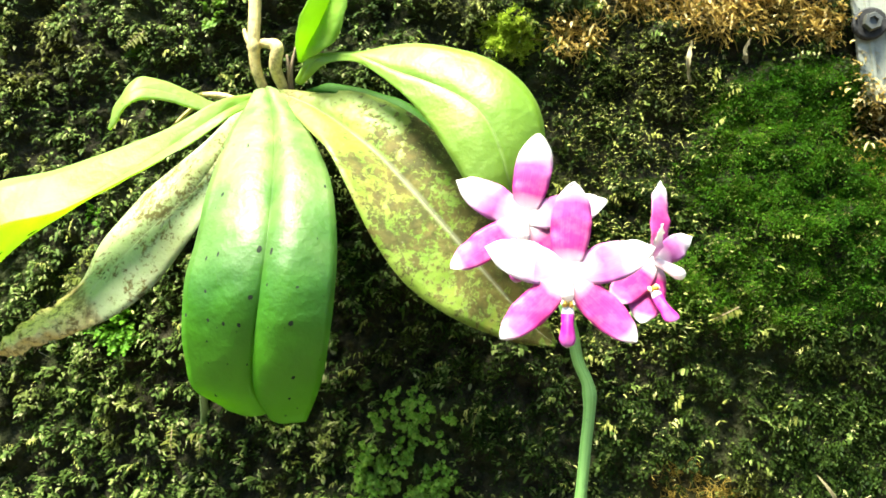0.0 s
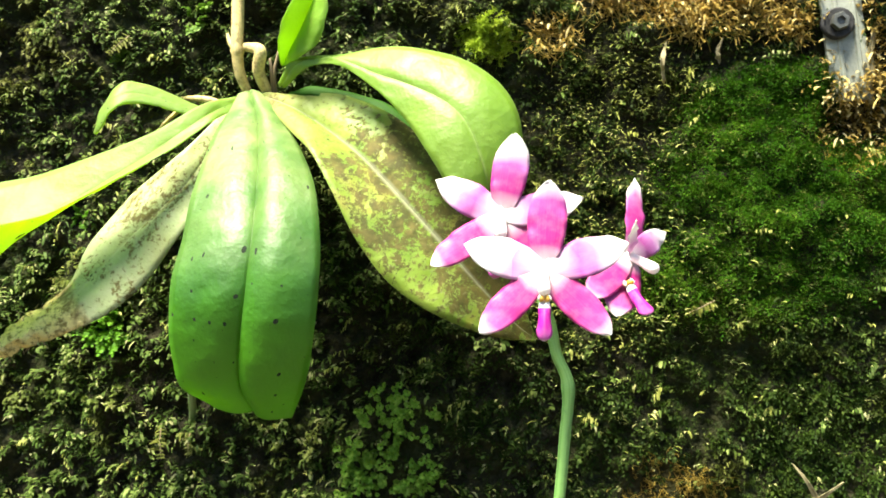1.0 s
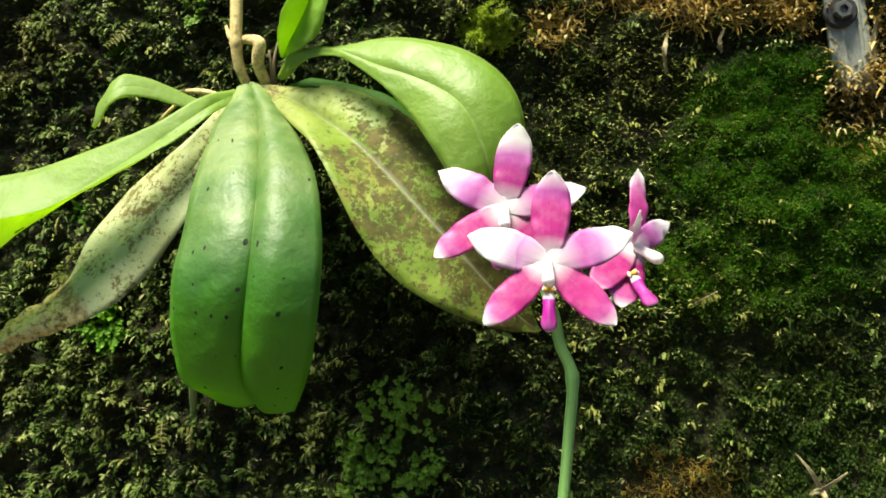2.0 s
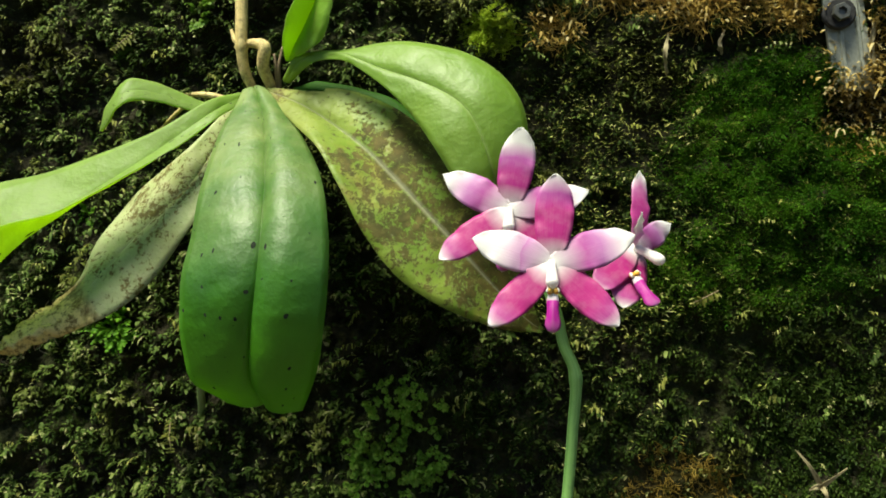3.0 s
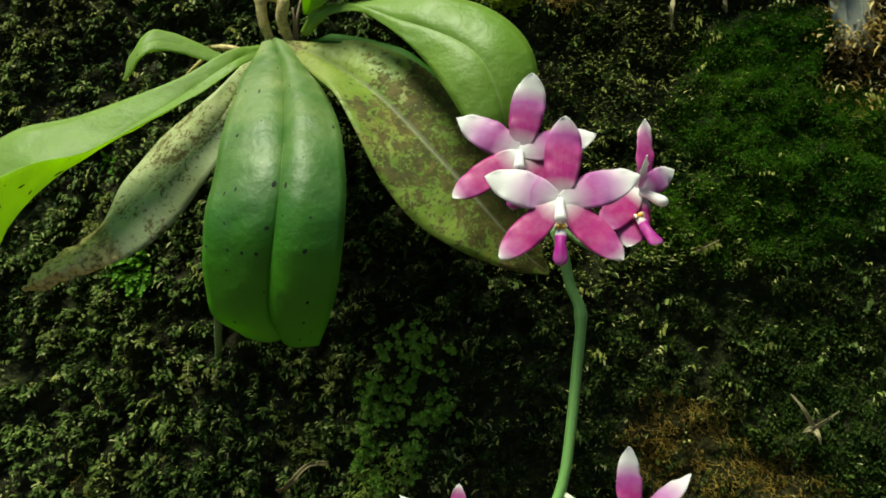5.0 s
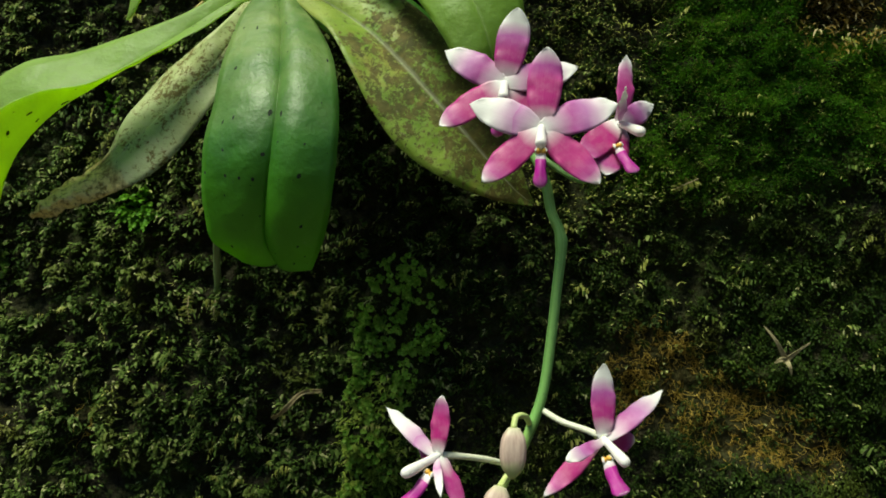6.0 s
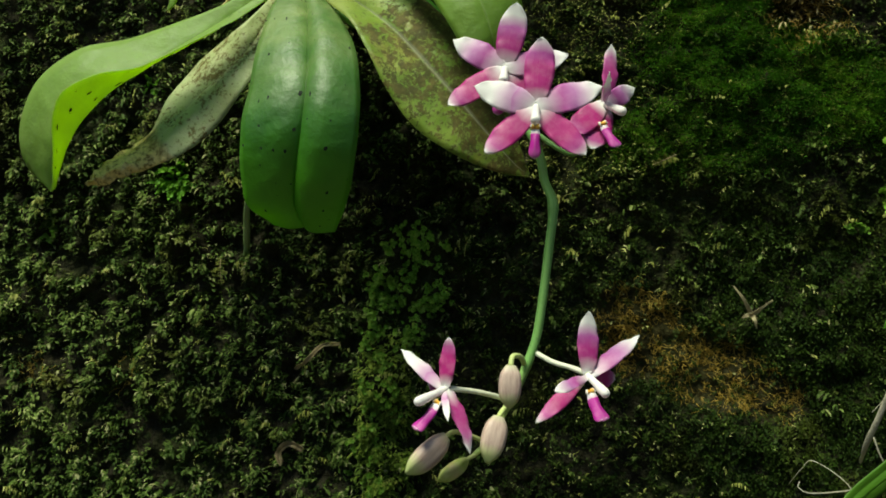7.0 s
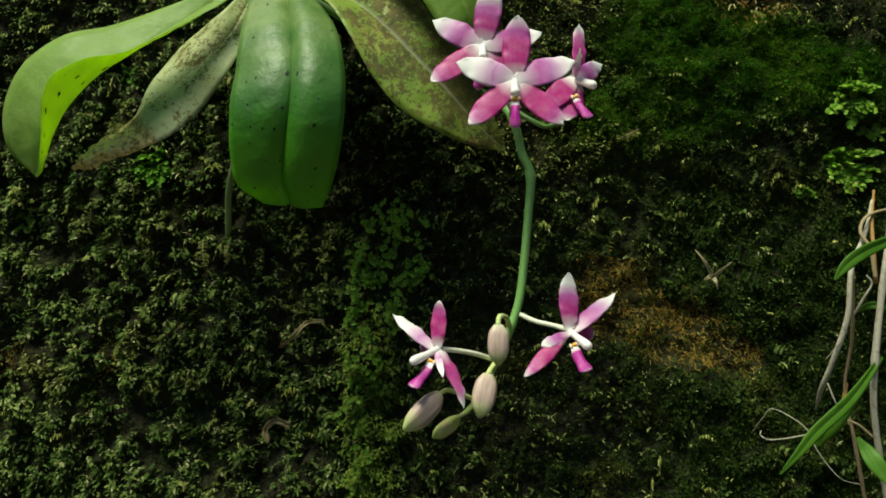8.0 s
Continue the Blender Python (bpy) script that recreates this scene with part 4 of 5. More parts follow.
def lobed_frond(rd, p, d, length, lobe):
    """A short frond: rounded, cupped lobes on both sides of a bending midrib, thick enough to cast shade."""
    verts, faces = [], []
    steps = 5
    for k in range(steps + 1):
        d = unit(d + V3((rd.gauss(0, 0.15), 0, -0.12)))
        p = p + d * length / (steps + 1)
        up = unit(V3((0, -0.6, 0.8)) - d * (d @ V3((0, -0.6, 0.8))))
        side = np.cross(d, up)
        for sg in ((-1, 1) if k < steps else (0,)):
            g = unit(side * sg + d * (0.5 if sg else 1.0) + V3([rd.gauss(0, 0.3) for _ in range(3)]))
            n = unit(up + V3([rd.gauss(0, 0.3) for _ in range(3)]))
            e = unit(np.cross(g, n))
            n = np.cross(e, g)
            s = lobe * (1.15 - 0.5 * k / steps) * rd.uniform(0.75, 1.25)
            b = len(verts)
            verts += [p, p + g * s * 0.45 + n * s * 0.22] + [p + g * s * (0.5 + 0.5 * math.cos(a)) + e * s * 0.55 * math.sin(a) - n * s * 0.05 for a in (-2.2, -1.3, -0.45, 0.45, 1.3, 2.2)]
            faces += [(b + 1, b + 2 + i, b + 3 + i) for i in range(5)] + [(b, b + 2, b + 1), (b, b + 1, b + 7)]
    return verts, faces


def fern_clump(at, radius, fronds, seed, label, material=FERN, lobe=0.0026, tall=1.0):
    """A tuft of small lobed fronds that stand out of the wall."""
    rd = random.Random(seed)
    x, z = at
    o = V3((x, float(wall_y(np.array([x]), np.array([z]))[0]) - 0.002, z))
    clump = thing("fern_clump", o, label, "fern", "small ferns on the wall")
    for i in range(fronds):
        a, r = rd.uniform(0, 2 * math.pi), radius * rd.uniform(0.0, 0.75)
        p = o + V3((math.cos(a) * r, 0.001, math.sin(a) * r * tall))
        a += rd.gauss(0, 0.8)
        d = unit(V3((math.cos(a) * 0.7, -rd.uniform(0.4, 1.2), math.sin(a) * 0.7 + 0.2)))
        v, f = lobed_frond(rd, p, d, radius * rd.uniform(0.45, 0.9), lobe)
        mesh_object("frond", v, f, material, clump)
    return clump


fern_clump((-0.1590, 1.4675), 0.0105, 46, 1, "small bright green fern growing below the withered leaf", lobe=0.0021)
fern_clump((-0.1745, 1.5170), 0.0080, 9, 2, "small pale green fern tuft on the wall", lobe=0.0020, tall=0.5)
fern_clump((-0.1130, 1.6030), 0.0100, 8, 3, "small bright green fern tuft beside the roots", FERN_DIM, lobe=0.0022)
fern_clump((-0.1520, 1.5880), 0.0080, 6, 4, "sparse green fern tuft on dark soil", FERN_DIM, lobe=0.0020)
fern_clump((0.2055, 1.4915), 0.0120, 30, 6, "yellow-green lobed fern standing on the wall", FERN_PALE, lobe=0.0033)
fern_clump((0.2055, 1.4570), 0.0130, 46, 7, "green lobed fern above the dangling roots", FERN_PALE, lobe=0.0034)
fern_clump((0.2200, 1.4760), 0.0080, 10, 11, "small lobed fern beside two others", FERN_PALE, lobe=0.0026)
fern_clump((0.1860, 1.4440), 0.0060, 7, 12, "tiny yellowish fern on dark moss", FERN_DIM, lobe=0.0022)
fern_clump((-0.2350, 1.4400), 0.0080, 8, 8, "small green fern sprig on the wall", FERN_DIM, lobe=0.0022)


def comb_fern(at, length, turn, seed, label):
    """A small yellowish comb-like fern: narrow leaflets in two rows on a hanging midrib."""
    rd = random.Random(seed)
    x, z = at
    o = V3((x, float(wall_y(np.array([x]), np.array([z]))[0]) - 0.004, z))
    fern = thing("comb_fern", o, label, "fern", "small ferns on the wall")
    d = V3((math.sin(turn), -0.25, -math.cos(turn)))
    part_tube("midrib", [o, o + d * length * 0.5 - V3((0, 0.001, 0)), o + d * length], [0.0003, 0.00025, 0.0001], ROOT_DULL, fern, along=10, ring=6)
    for k in range(9):
        f = (k + 0.5) / 9
        for sg in (-1, 1):
            p = o + d * length * f - V3((0, 0.001, 0)) * math.sin(math.pi * f)
            w = V3((sg * math.cos(turn) + rd.gauss(0, 0.15), -0.3 + rd.gauss(0, 0.2), -0.12 + sg * math.sin(turn) + rd.gauss(0, 0.22)))
            ln = length * 0.26 * (0.55 + math.sin(math.pi * min(f + 0.15, 1)) * 0.5) * rd.uniform(0.5, 1.2)
            rows = [(*p, 0.0003, 0.0003, 0, 0, 0), (*(p + w * ln * 0.5), 0.0006, 0.0006, 0, -10, -10), (*(p + w * ln - V3((0, 0, ln * 0.15))), 0.0003, 0.0003, 0, -10, -10)]
            part_blade("leaflet", rows, COMB, fern, across=2, along=8, thick=0.0002, nref=(0, -0.7, 0.7), cap=0.8)


comb_fern((-0.1325, 1.4260), 0.0150, 0.12, 31, "small olive-yellow comb-like fern on the wall")
comb_fern((-0.1170, 1.4230), 0.0090, 0.02, 32, "withered comb-like fern below the hanging leaf")
comb_fern((-0.1440, 1.5960), 0.0120, -0.75, 33, "pale slanting comb-like fern on dark soil")
comb_fern((0.1010, 1.4790), 0.0120, -1.15, 35, "yellowish comb-like fern lying along the wall")


def moss_tuft(at, wide_by, tall, n, seed):
    """A mound of upright star-moss shoots with needle leaves."""
    r = np.random.default_rng(seed)
    x0, z0 = at
    x, z = x0 + r.normal(0, wide_by, n), z0 + r.normal(0, tall, n)
    p = np.stack([x, wall_y(x, z) - r.uniform(0.001, 0.006, n) * np.exp(-((x - x0) / wide_by) ** 2 * 0.4), z], 1)
    out = []
    for k in range(9):
        d = unit(np.stack([r.normal(0, 0.7, n), -0.6 + r.normal(0, 0.3, n), 0.35 + r.normal(0, 0.5, n)], 1))
        e = unit(np.cross(d, r.normal(0, 1, (n, 3))))
        out.append(lips(p, d, e, 0.0030 * r.uniform(0.6, 1.2, n), 0.00045 * r.uniform(0.7, 1.3, n), 0.3, 0.12))
    v = np.concatenate(out)
    tagged(stuff("moss_tuft", v, lip_quads(v), TUFT, "yellow-green tuft of needle-leaved star moss", "moss"))


moss_tuft((0.0125, 1.5880), 0.0062, 0.0036, 420, 41)


def metal_post():
    """A steel strip with two pressed ribs, bolted to the wall, and half grown over."""
    post = thing("metal_post", (0.154, 0.386, 1.56), "grey steel strip bolted to the mossy wall", "post")
    lean = 0.10
    prof = [(-0.0075, 0), (-0.0075, -0.002), (-0.0035, -0.002), (-0.003, -0.0028), (-0.002, -0.0028), (-0.0015, -0.002), (0.003, -0.002), (0.0036, -0.0028), (0.0046, -0.0028), (0.0052, -0.002), (0.0075, -0.002), (0.0075, 0)]
    verts, faces = [], []
    levels = [1.557, 1.57, 1.60, 1.70, 1.85]
    for z in levels:
        for x, y in prof:
            verts.append((0.1535 + x - (z - 1.58) * lean, 0.3870 + y, z))
    n = len(prof)
    for i in range(len(levels) - 1):
        for j in range(n):
            faces.append((i * n + j, i * n + (j + 1) % n, (i + 1) * n + (j + 1) % n, (i + 1) * n + j))
    faces += [tuple(range(n))[::-1], tuple((len(levels) - 1) * n + j for j in range(n))]
    mesh_object("strip", verts, faces, STEEL, post, smooth=False)
    c = V3((0.1500, 0.3850, 1.5870))

    def disc(name, r, y0, y1, sides, material, label, hole=0.0, turn=0.0):
        vs, fs = [], []
        rings = [(r * 0.93, y0), (r, y0 + 0.15 * (y1 - y0)), (r, y0 + 0.8 * (y1 - y0)), (r * 0.9, y1)] + ([(hole, y1), (hole, y0 + 0.5 * (y1 - y0))] if hole else [])
        for q, y in rings:
            vs += [(c[0] + q * math.cos(turn + 2 * math.pi * k / sides), c[1] - y, c[2] + q * math.sin(turn + 2 * math.pi * k / sides)) for k in range(sides)]
        for i in range(len(rings) - 1):
            fs += [(i * sides + k, i * sides + (k + 1) % sides, (i + 1) * sides + (k + 1) % sides, (i + 1) * sides + k) for k in range(sides)]
        fs += [tuple(range(sides)), tuple((len(rings) - 1) * sides + k for k in range(sides))]
        return mesh_object(name, vs, fs, material, post, label=label, smooth=False)

    disc("washer", 0.0062, 0.0, 0.0030, 28, WASHER_BLACK, "black washer")
    disc("bolt_head", 0.0036, 0.0030, 0.0062, 6, STEEL_DARK, "dull hexagonal bolt head", hole=0.0018, turn=0.3)


metal_post()


def lapping_moss():
    n = 300
    t = rng.random(n)
    foot = rng.random(n) < 0.4
    x = np.where(foot, rng.normal(0.1555, 0.006, n), np.where(rng.random(n) < 0.35, 0.1465, 0.1612) + rng.normal(0, 0.0016, n) - 0.08 * (t - 0.5) * 0.04)
    z = np.where(foot, rng.normal(1.556, 0.005, n), 1.552 + 0.06 * t)
    v = hooks(x, z, 2, 0.0034, 0.0010, 0.0050)
    x, z = scatter(5200, (0.0, 1.53), (0.19, 1.63), lambda a, b: np.maximum(hay_field(a, b), 0.6 * blob(a, b, 0.160, 1.544, 0.018, 0.013)) * (1 - post_field(a, b)))
    k = rng.random(len(x)) < patchy(x, z, 70, -0.2, 0.4, 3.0)
    v = np.concatenate([v, hooks(x[k], z[k], 3, 0.0042, 0.0009, 0.0030, swing=0.7)])
    stuff("dry_lapping_moss", v, hook_quads(v), MOSS_TAN, "tan dry moss lapping over the steel strip", "moss")


lapping_moss()


def dry_scrap():
    """A dead star-shaped sprig that sticks to the wall."""
    o = V3((0.138, 0.380, 1.402))
    sprig = thing("dead_sprig", o, "pale dry star-shaped sprig stuck on the wall", "dead plant")
    for i, (dx, dy, dz, w) in enumerate([(-0.010, -0.004, 0.015, 0.0011), (0.009, -0.003, 0.008, 0.0009), (0.002, -0.002, -0.006, 0.0012), (-0.005, -0.002, -0.001, 0.0016)]):
        m = o + V3((dx * 0.5, dy * 0.8 - 0.001, dz * 0.5 + 0.001))
        part_blade("leaflet", [(*o, 0.0014, 0.0014, 0, 20, 20), (*m, w * 0.7, w * 0.7, 10, 25, 25), (*(o + V3((dx, dy, dz))), 0.0003, 0.0003, 20, 30, 30)], STRAW, sprig, across=2, along=12, thick=0.0004, cap=0.9)


dry_scrap()


def dry_leaf(x, top, low, width, label):
    """A withered strip of leaf that hangs from the wall."""
    ys = wall_y(np.array([x, x - 0.001, x]), np.array([top, (top + low) / 2, low]))
    rows = [(x + 0.0012, ys[0] - 0.002, top, 0.3 * width, 0.3 * width, 0, 20, 20), (x - 0.0008, ys[1] - 0.006, (top + low) / 2, width, width, 25, 25, 15), (x, ys[2] - 0.004, low, 0.5 * width, 0.5 * width, -20, 15, 25)]
    v, f, uv = blade(rows, across=3, along=24, thick=0.0003, ripple=0.0006, seed=int(x * 1e4), crumple=0.0009)
    tagged(mesh_object("dry_leaf", v, f, STRAW, None, uv), label, "dead leaf")


dry_leaf(0.0835, 1.5830, 1.5660, 0.0010, "narrow straw-coloured dead leaf hanging on moss")
dry_leaf(0.1060, 1.5840, 1.5745, 0.0008, "curled straw-coloured dead leaf beside dry moss")
dry_leaf(0.1630, 1.5850, 1.5620, 0.0013, "pale dry strip of leaf beside the steel strip")


def dry_curl(line, width, label):
    """A withered leaf, curled along its length, that lies on the wall."""
    n = len(line)
    y = wall_y(np.array([p[0] for p in line]), np.array([p[1] for p in line]))
    rows = [(x, y[i] - 0.004 - 0.002 * math.sin(math.pi * i / (n - 1)), z, width * (0.35 + 0.65 * math.sin(math.pi * (i + 0.6) / n)), width * 0.7, 25 * math.sin(i * 1.7), 35, 30) for i, (x, z) in enumerate(line)]
    v, f, uv = blade(rows, across=4, along=30, thick=0.0003, ripple=0.0004, seed=7, crumple=0.0005)
    tagged(mesh_object("dry_leaf", v, f, STRAW_DULL, None, uv), label, "dead leaf")


dry_curl([(-0.0665, 1.3812), (-0.0745, 1.3805), (-0.0810, 1.3745), (-0.0880, 1.3690), (-0.0935, 1.3660)], 0.0016, "curled brown dead leaf caught on the moss")
dry_curl([(-0.0880, 1.3230), (-0.0945, 1.3260), (-0.1010, 1.3215), (-0.1000, 1.3140)], 0.0024, "crumpled dead leaf on the wall below the orchid")


# ---- the orchid ----
orchid = thing("orchid", (-0.080, 0.382, 1.565), "orchid with broad green leaves and rose-white flowers on the wall", "orchid")

def wide(rows):
    return [(x, y, z, a * MM, b * MM, *rest) for x, y, z, a, b, *rest in rows]


part_leaf([
    (-0.0866, 0.3710, 1.5676, -4.6, -1.0, -1.2, 5.4, -1.0, -1.2),
    (-0.0756, 0.3520, 1.5500, -15.6, 0.0, 0.6, 12.1, 0.0, -0.5),
    (-0.0657, 0.3260, 1.5257, -23.9, 2.0, 1.0, 19.8, 2.0, 0.6),
    (-0.0609, 0.3090, 1.5054, -27.3, 3.0, -2.3, 22.7, 3.0, -1.3),
    (-0.0611, 0.3030, 1.4862, -27.9, 3.0, -2.7, 23.9, 3.0, -1.3),
    (-0.0648, 0.3070, 1.4678, -25.7, 2.0, -2.1, 24.4, 2.0, -2.1),
    (-0.0680, 0.3150, 1.4536, -21.9, 1.0, -0.7, 22.5, 1.0, -0.8),
    (-0.0663, 0.3230, 1.4435, -14.1, 0.0, 0.3, 14.7, -1.0, -1.7)],
    LEAF, "broad hanging green leaf with dark specks", across=18, along=110, bulge=(0.12, 0.22), thick=0.0016, nref=(0, -1, 0.2), seed=3, dimple=0.0005, ripple=0.0005)
part_leaf([
    (-0.0816, 0.3710, 1.5662, 1.5, 0.0, 0.9, -1.3, 0.0, -1.9),
    (-0.0633, 0.3600, 1.5575, 3.1, 4.0, 6.8, 3.7, -15.0, -11.5),
    (-0.0467, 0.3510, 1.5467, 6.3, 6.0, 14.0, 0.4, -20.0, -12.2),
    (-0.0324, 0.3430, 1.5358, 11.4, 7.0, 15.6, -5.2, -17.0, -16.7),
    (-0.0206, 0.3380, 1.5243, 14.6, 8.0, 14.8, -8.2, -14.0, -20.8),
    (-0.0096, 0.3350, 1.5125, 15.8, 7.0, 12.0, -8.8, -11.0, -23.2),
    (0.0018, 0.3340, 1.4999, 14.4, 6.0, 8.1, -6.9, -8.0, -21.2),
    (0.0133, 0.3350, 1.4866, 10.4, 4.0, 5.7, -5.0, -5.0, -14.3),
    (0.0246, 0.3380, 1.4739, 5.0, 2.0, 1.9, -3.4, -3.0, -6.1),
    (0.0325, 0.3410, 1.4671, 0.4, 0.0, 0.4, -0.2, 0.0, -0.4)],
    LEAF_OLD, "old olive leaf covered in brown stains", bulge=(0.07, 0.05), seed=8, dimple=0.0007, ripple=0.0006)
part_leaf([
    (-0.0720, 0.3690, 1.5686, -1.5, 0.0, 1.5, 2.0, 0.0, -0.6),
    (-0.0630, 0.3600, 1.5745, -2.5, 2.0, 2.0, 4.5, -3.0, -2.5),
    (-0.0535, 0.3540, 1.5759, -2.0, 2.0, 1.5, 4.1, -3.0, -3.4),
    (-0.0417, 0.3470, 1.5735, 0.8, 3.0, 2.3, 3.2, -3.0, -4.4),
    (-0.0253, 0.3380, 1.5651, -1.7, 8.0, 11.0, 1.9, -4.0, -7.5),
    (-0.0103, 0.3310, 1.5583, 0.7, 9.0, 15.6, -1.5, -3.0, -12.9),
    (0.0017, 0.3260, 1.5516, 5.5, 10.0, 16.8, -5.5, -4.0, -17.5),
    (0.0095, 0.3230, 1.5442, 11.3, 9.0, 14.2, -8.2, -3.0, -18.3),
    (0.0142, 0.3220, 1.5341, 13.8, 8.0, 11.4, -9.0, -2.0, -15.1),
    (0.0170, 0.3230, 1.5238, 12.1, 6.0, 7.2, -7.8, -2.0, -9.7),
    (0.0185, 0.3270, 1.5142, 4.8, 2.0, 2.0, -3.9, -1.0, -2.5)],
    LEAF_UPPER, "glossy fresh green arching leaf", bulge=(0.10, 0.08), seed=5, dimple=0.0008)
part_leaf([
    (-0.0701, 0.3670, 1.5765, -0.9, -1.0, 0.3, 2.8, -1.0, 0.6),
    (-0.0653, 0.3600, 1.5806, -2.4, -6.0, -0.5, 8.5, -8.0, -3.9),
    (-0.0600, 0.3560, 1.5865, -4.6, -9.0, -1.8, 11.7, -9.0, -4.9),
    (-0.0553, 0.3530, 1.5930, -5.3, -9.0, -1.5, 9.9, -9.0, -4.2),
    (-0.0513, 0.3510, 1.6001, -4.6, -7.0, -1.1, 7.0, -7.0, -3.2),
    (-0.0481, 0.3500, 1.6075, -1.2, -2.0, -0.2, 1.9, -2.0, -0.8)],
    LEAF_YOUNG, "young upright green leaf folded along its midrib", across=8, along=44, bulge=(0.08, 0.08), seed=6)
part_leaf([
    (-0.1040, 0.3770, 1.5591, -1.0, 0.0, 2.5, -0.0, 0.0, -2.0),
    (-0.1158, 0.3710, 1.5627, -2.2, 2.0, 3.6, 0.9, -2.0, -3.6),
    (-0.1260, 0.3660, 1.5660, -0.7, 3.0, 4.5, 0.5, -2.0, -4.2),
    (-0.1348, 0.3610, 1.5670, 0.4, 4.0, 5.6, 1.6, -3.0, -4.9),
    (-0.1402, 0.3580, 1.5643, 0.3, 4.0, 6.7, 2.4, -3.0, -4.7),
    (-0.1443, 0.3580, 1.5593, -0.1, 3.0, 6.8, 1.6, -2.0, -4.2),
    (-0.1478, 0.3590, 1.5544, -0.6, 2.0, 4.2, 1.6, -1.0, -2.8),
    (-0.1509, 0.3610, 1.5506, 0.0, 0.0, 0.7, 0.5, 0.0, -0.0)],
    LEAF_LEFT, "small narrow curved green leaf", across=7, along=44, bulge=(0.03, 0.05), nref=(0, -0.8, 0.6), seed=7)
part_leaf([
    (-0.0924, 0.3740, 1.5649, -1.7, 0.0, 1.8, 1.5, 0.0, -2.0),
    (-0.0962, 0.3500, 1.5539, -2.0, 2.0, 5.0, 3.2, -2.0, -2.7),
    (-0.1131, 0.3360, 1.5373, -3.3, 2.0, 7.2, 5.0, -3.0, -2.1),
    (-0.1390, 0.3220, 1.5168, -12.5, 8.0, 14.1, 1.7, -7.0, -1.2),
    (-0.1522, 0.3080, 1.5017, -21.8, 14.0, 22.1, 1.7, -10.0, 6.6),
    (-0.1634, 0.3050, 1.4890, -27.4, 13.0, 22.5, 3.1, -15.0, 11.4),
    (-0.1699, 0.3060, 1.4797, -32.3, 14.0, 14.4, 2.4, -14.0, 11.3),
    (-0.1776, 0.3120, 1.4702, -25.2, 10.0, 2.3, 3.2, -10.0, 5.4),
    (-0.1870, 0.3200, 1.4584, -2.3, 1.0, 0.4, 0.9, -1.0, 1.3)],
    LEAF_LEFT, "long arching leaf folded over, bright where light shines through", along=100, bulge=(0.03, 0.01), nref=(0.2, -0.5, 0.8), seed=9, thick=0.0012, dimple=0.0008)
WITHERED = part_leaf([
    (-0.0937, 0.3760, 1.5658, -1.3, 0.0, 0.5, 1.0, 0.0, -1.5),
    (-0.1005, 0.3500, 1.5320, -5.3, 2.0, 9.0, 5.9, -2.0, -5.7),
    (-0.1101, 0.3440, 1.5189, -9.9, 8.0, 12.3, 11.7, -4.0, -7.2),
    (-0.1230, 0.3410, 1.5062, -10.2, 11.0, 13.8, 13.9, -4.0, -10.3),
    (-0.1332, 0.3360, 1.4934, -8.5, 9.0, 10.7, 12.1, -5.0, -12.6),
    (-0.1392, 0.3300, 1.4845, -8.9, 9.0, 4.3, 7.9, -3.0, -10.7),
    (-0.1474, 0.3250, 1.4751, -6.8, 8.0, 5.6, 5.4, 1.0, -5.4),
    (-0.1562, 0.3200, 1.4688, -6.2, 8.0, 4.8, 2.2, 3.0, -3.8),
    (-0.1646, 0.3190, 1.4647, -4.3, 6.0, 3.2, 0.5, 3.0, -2.5),
    (-0.1710, 0.3210, 1.4623, 0.3, 1.0, 1.6, 0.5, 1.0, -0.7)],
    LEAF_DEAD, "withering grey-green leaf with a dry brown tip", along=120, bulge=(0.07, 0.10), crumple=0.0022, dimple=0.0006, ripple=0.0006, seed=10)
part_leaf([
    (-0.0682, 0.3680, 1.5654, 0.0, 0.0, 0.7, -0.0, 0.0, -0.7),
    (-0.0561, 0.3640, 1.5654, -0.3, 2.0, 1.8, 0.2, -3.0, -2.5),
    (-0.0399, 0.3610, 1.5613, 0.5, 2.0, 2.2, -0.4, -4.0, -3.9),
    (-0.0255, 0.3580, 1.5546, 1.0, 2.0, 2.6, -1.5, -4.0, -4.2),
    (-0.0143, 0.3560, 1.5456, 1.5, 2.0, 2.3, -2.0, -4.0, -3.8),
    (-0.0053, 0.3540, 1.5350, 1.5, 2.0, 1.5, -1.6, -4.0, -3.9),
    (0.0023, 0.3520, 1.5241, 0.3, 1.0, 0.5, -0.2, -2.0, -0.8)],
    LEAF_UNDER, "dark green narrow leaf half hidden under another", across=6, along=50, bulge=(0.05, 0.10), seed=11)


def frayed_tip(leaf):
    """Dry strands that fray off the withered leaf's edges."""
    rd = random.Random(12)
    verts, faces = [], []
    for i in range(34):
        f = rd.random()
        a, low = V3((-0.143, 0.325, 1.478)) * (1 - f) + V3((-0.170, 0.320, 1.464)) * f, rd.random() < 0.75
        p = a + V3((0, 0.001, (-0.0062 if low else 0.0055) + rd.gauss(0, 0.0008)))
        d = unit(V3((rd.gauss(-0.1, 0.6), -rd.uniform(0, 0.5), -0.9 if low else 0.5)))
        v, q, _ = tube([p, p + d * rd.uniform(0.0008, 0.0016), p + d * rd.uniform(0.0016, 0.0034) + V3((rd.gauss(0, 0.002), 0, 0))], [0.00016, 0.00012, 0.00006], along=6, ring=4)
        faces += [tuple(len(verts) + k for k in w) for w in q]
        verts += [tuple(w) for w in v]
    mesh_object("frayed_edge", verts, faces, ROOT_DULL, leaf, label="dry frayed leaf edge")


frayed_tip(WITHERED)

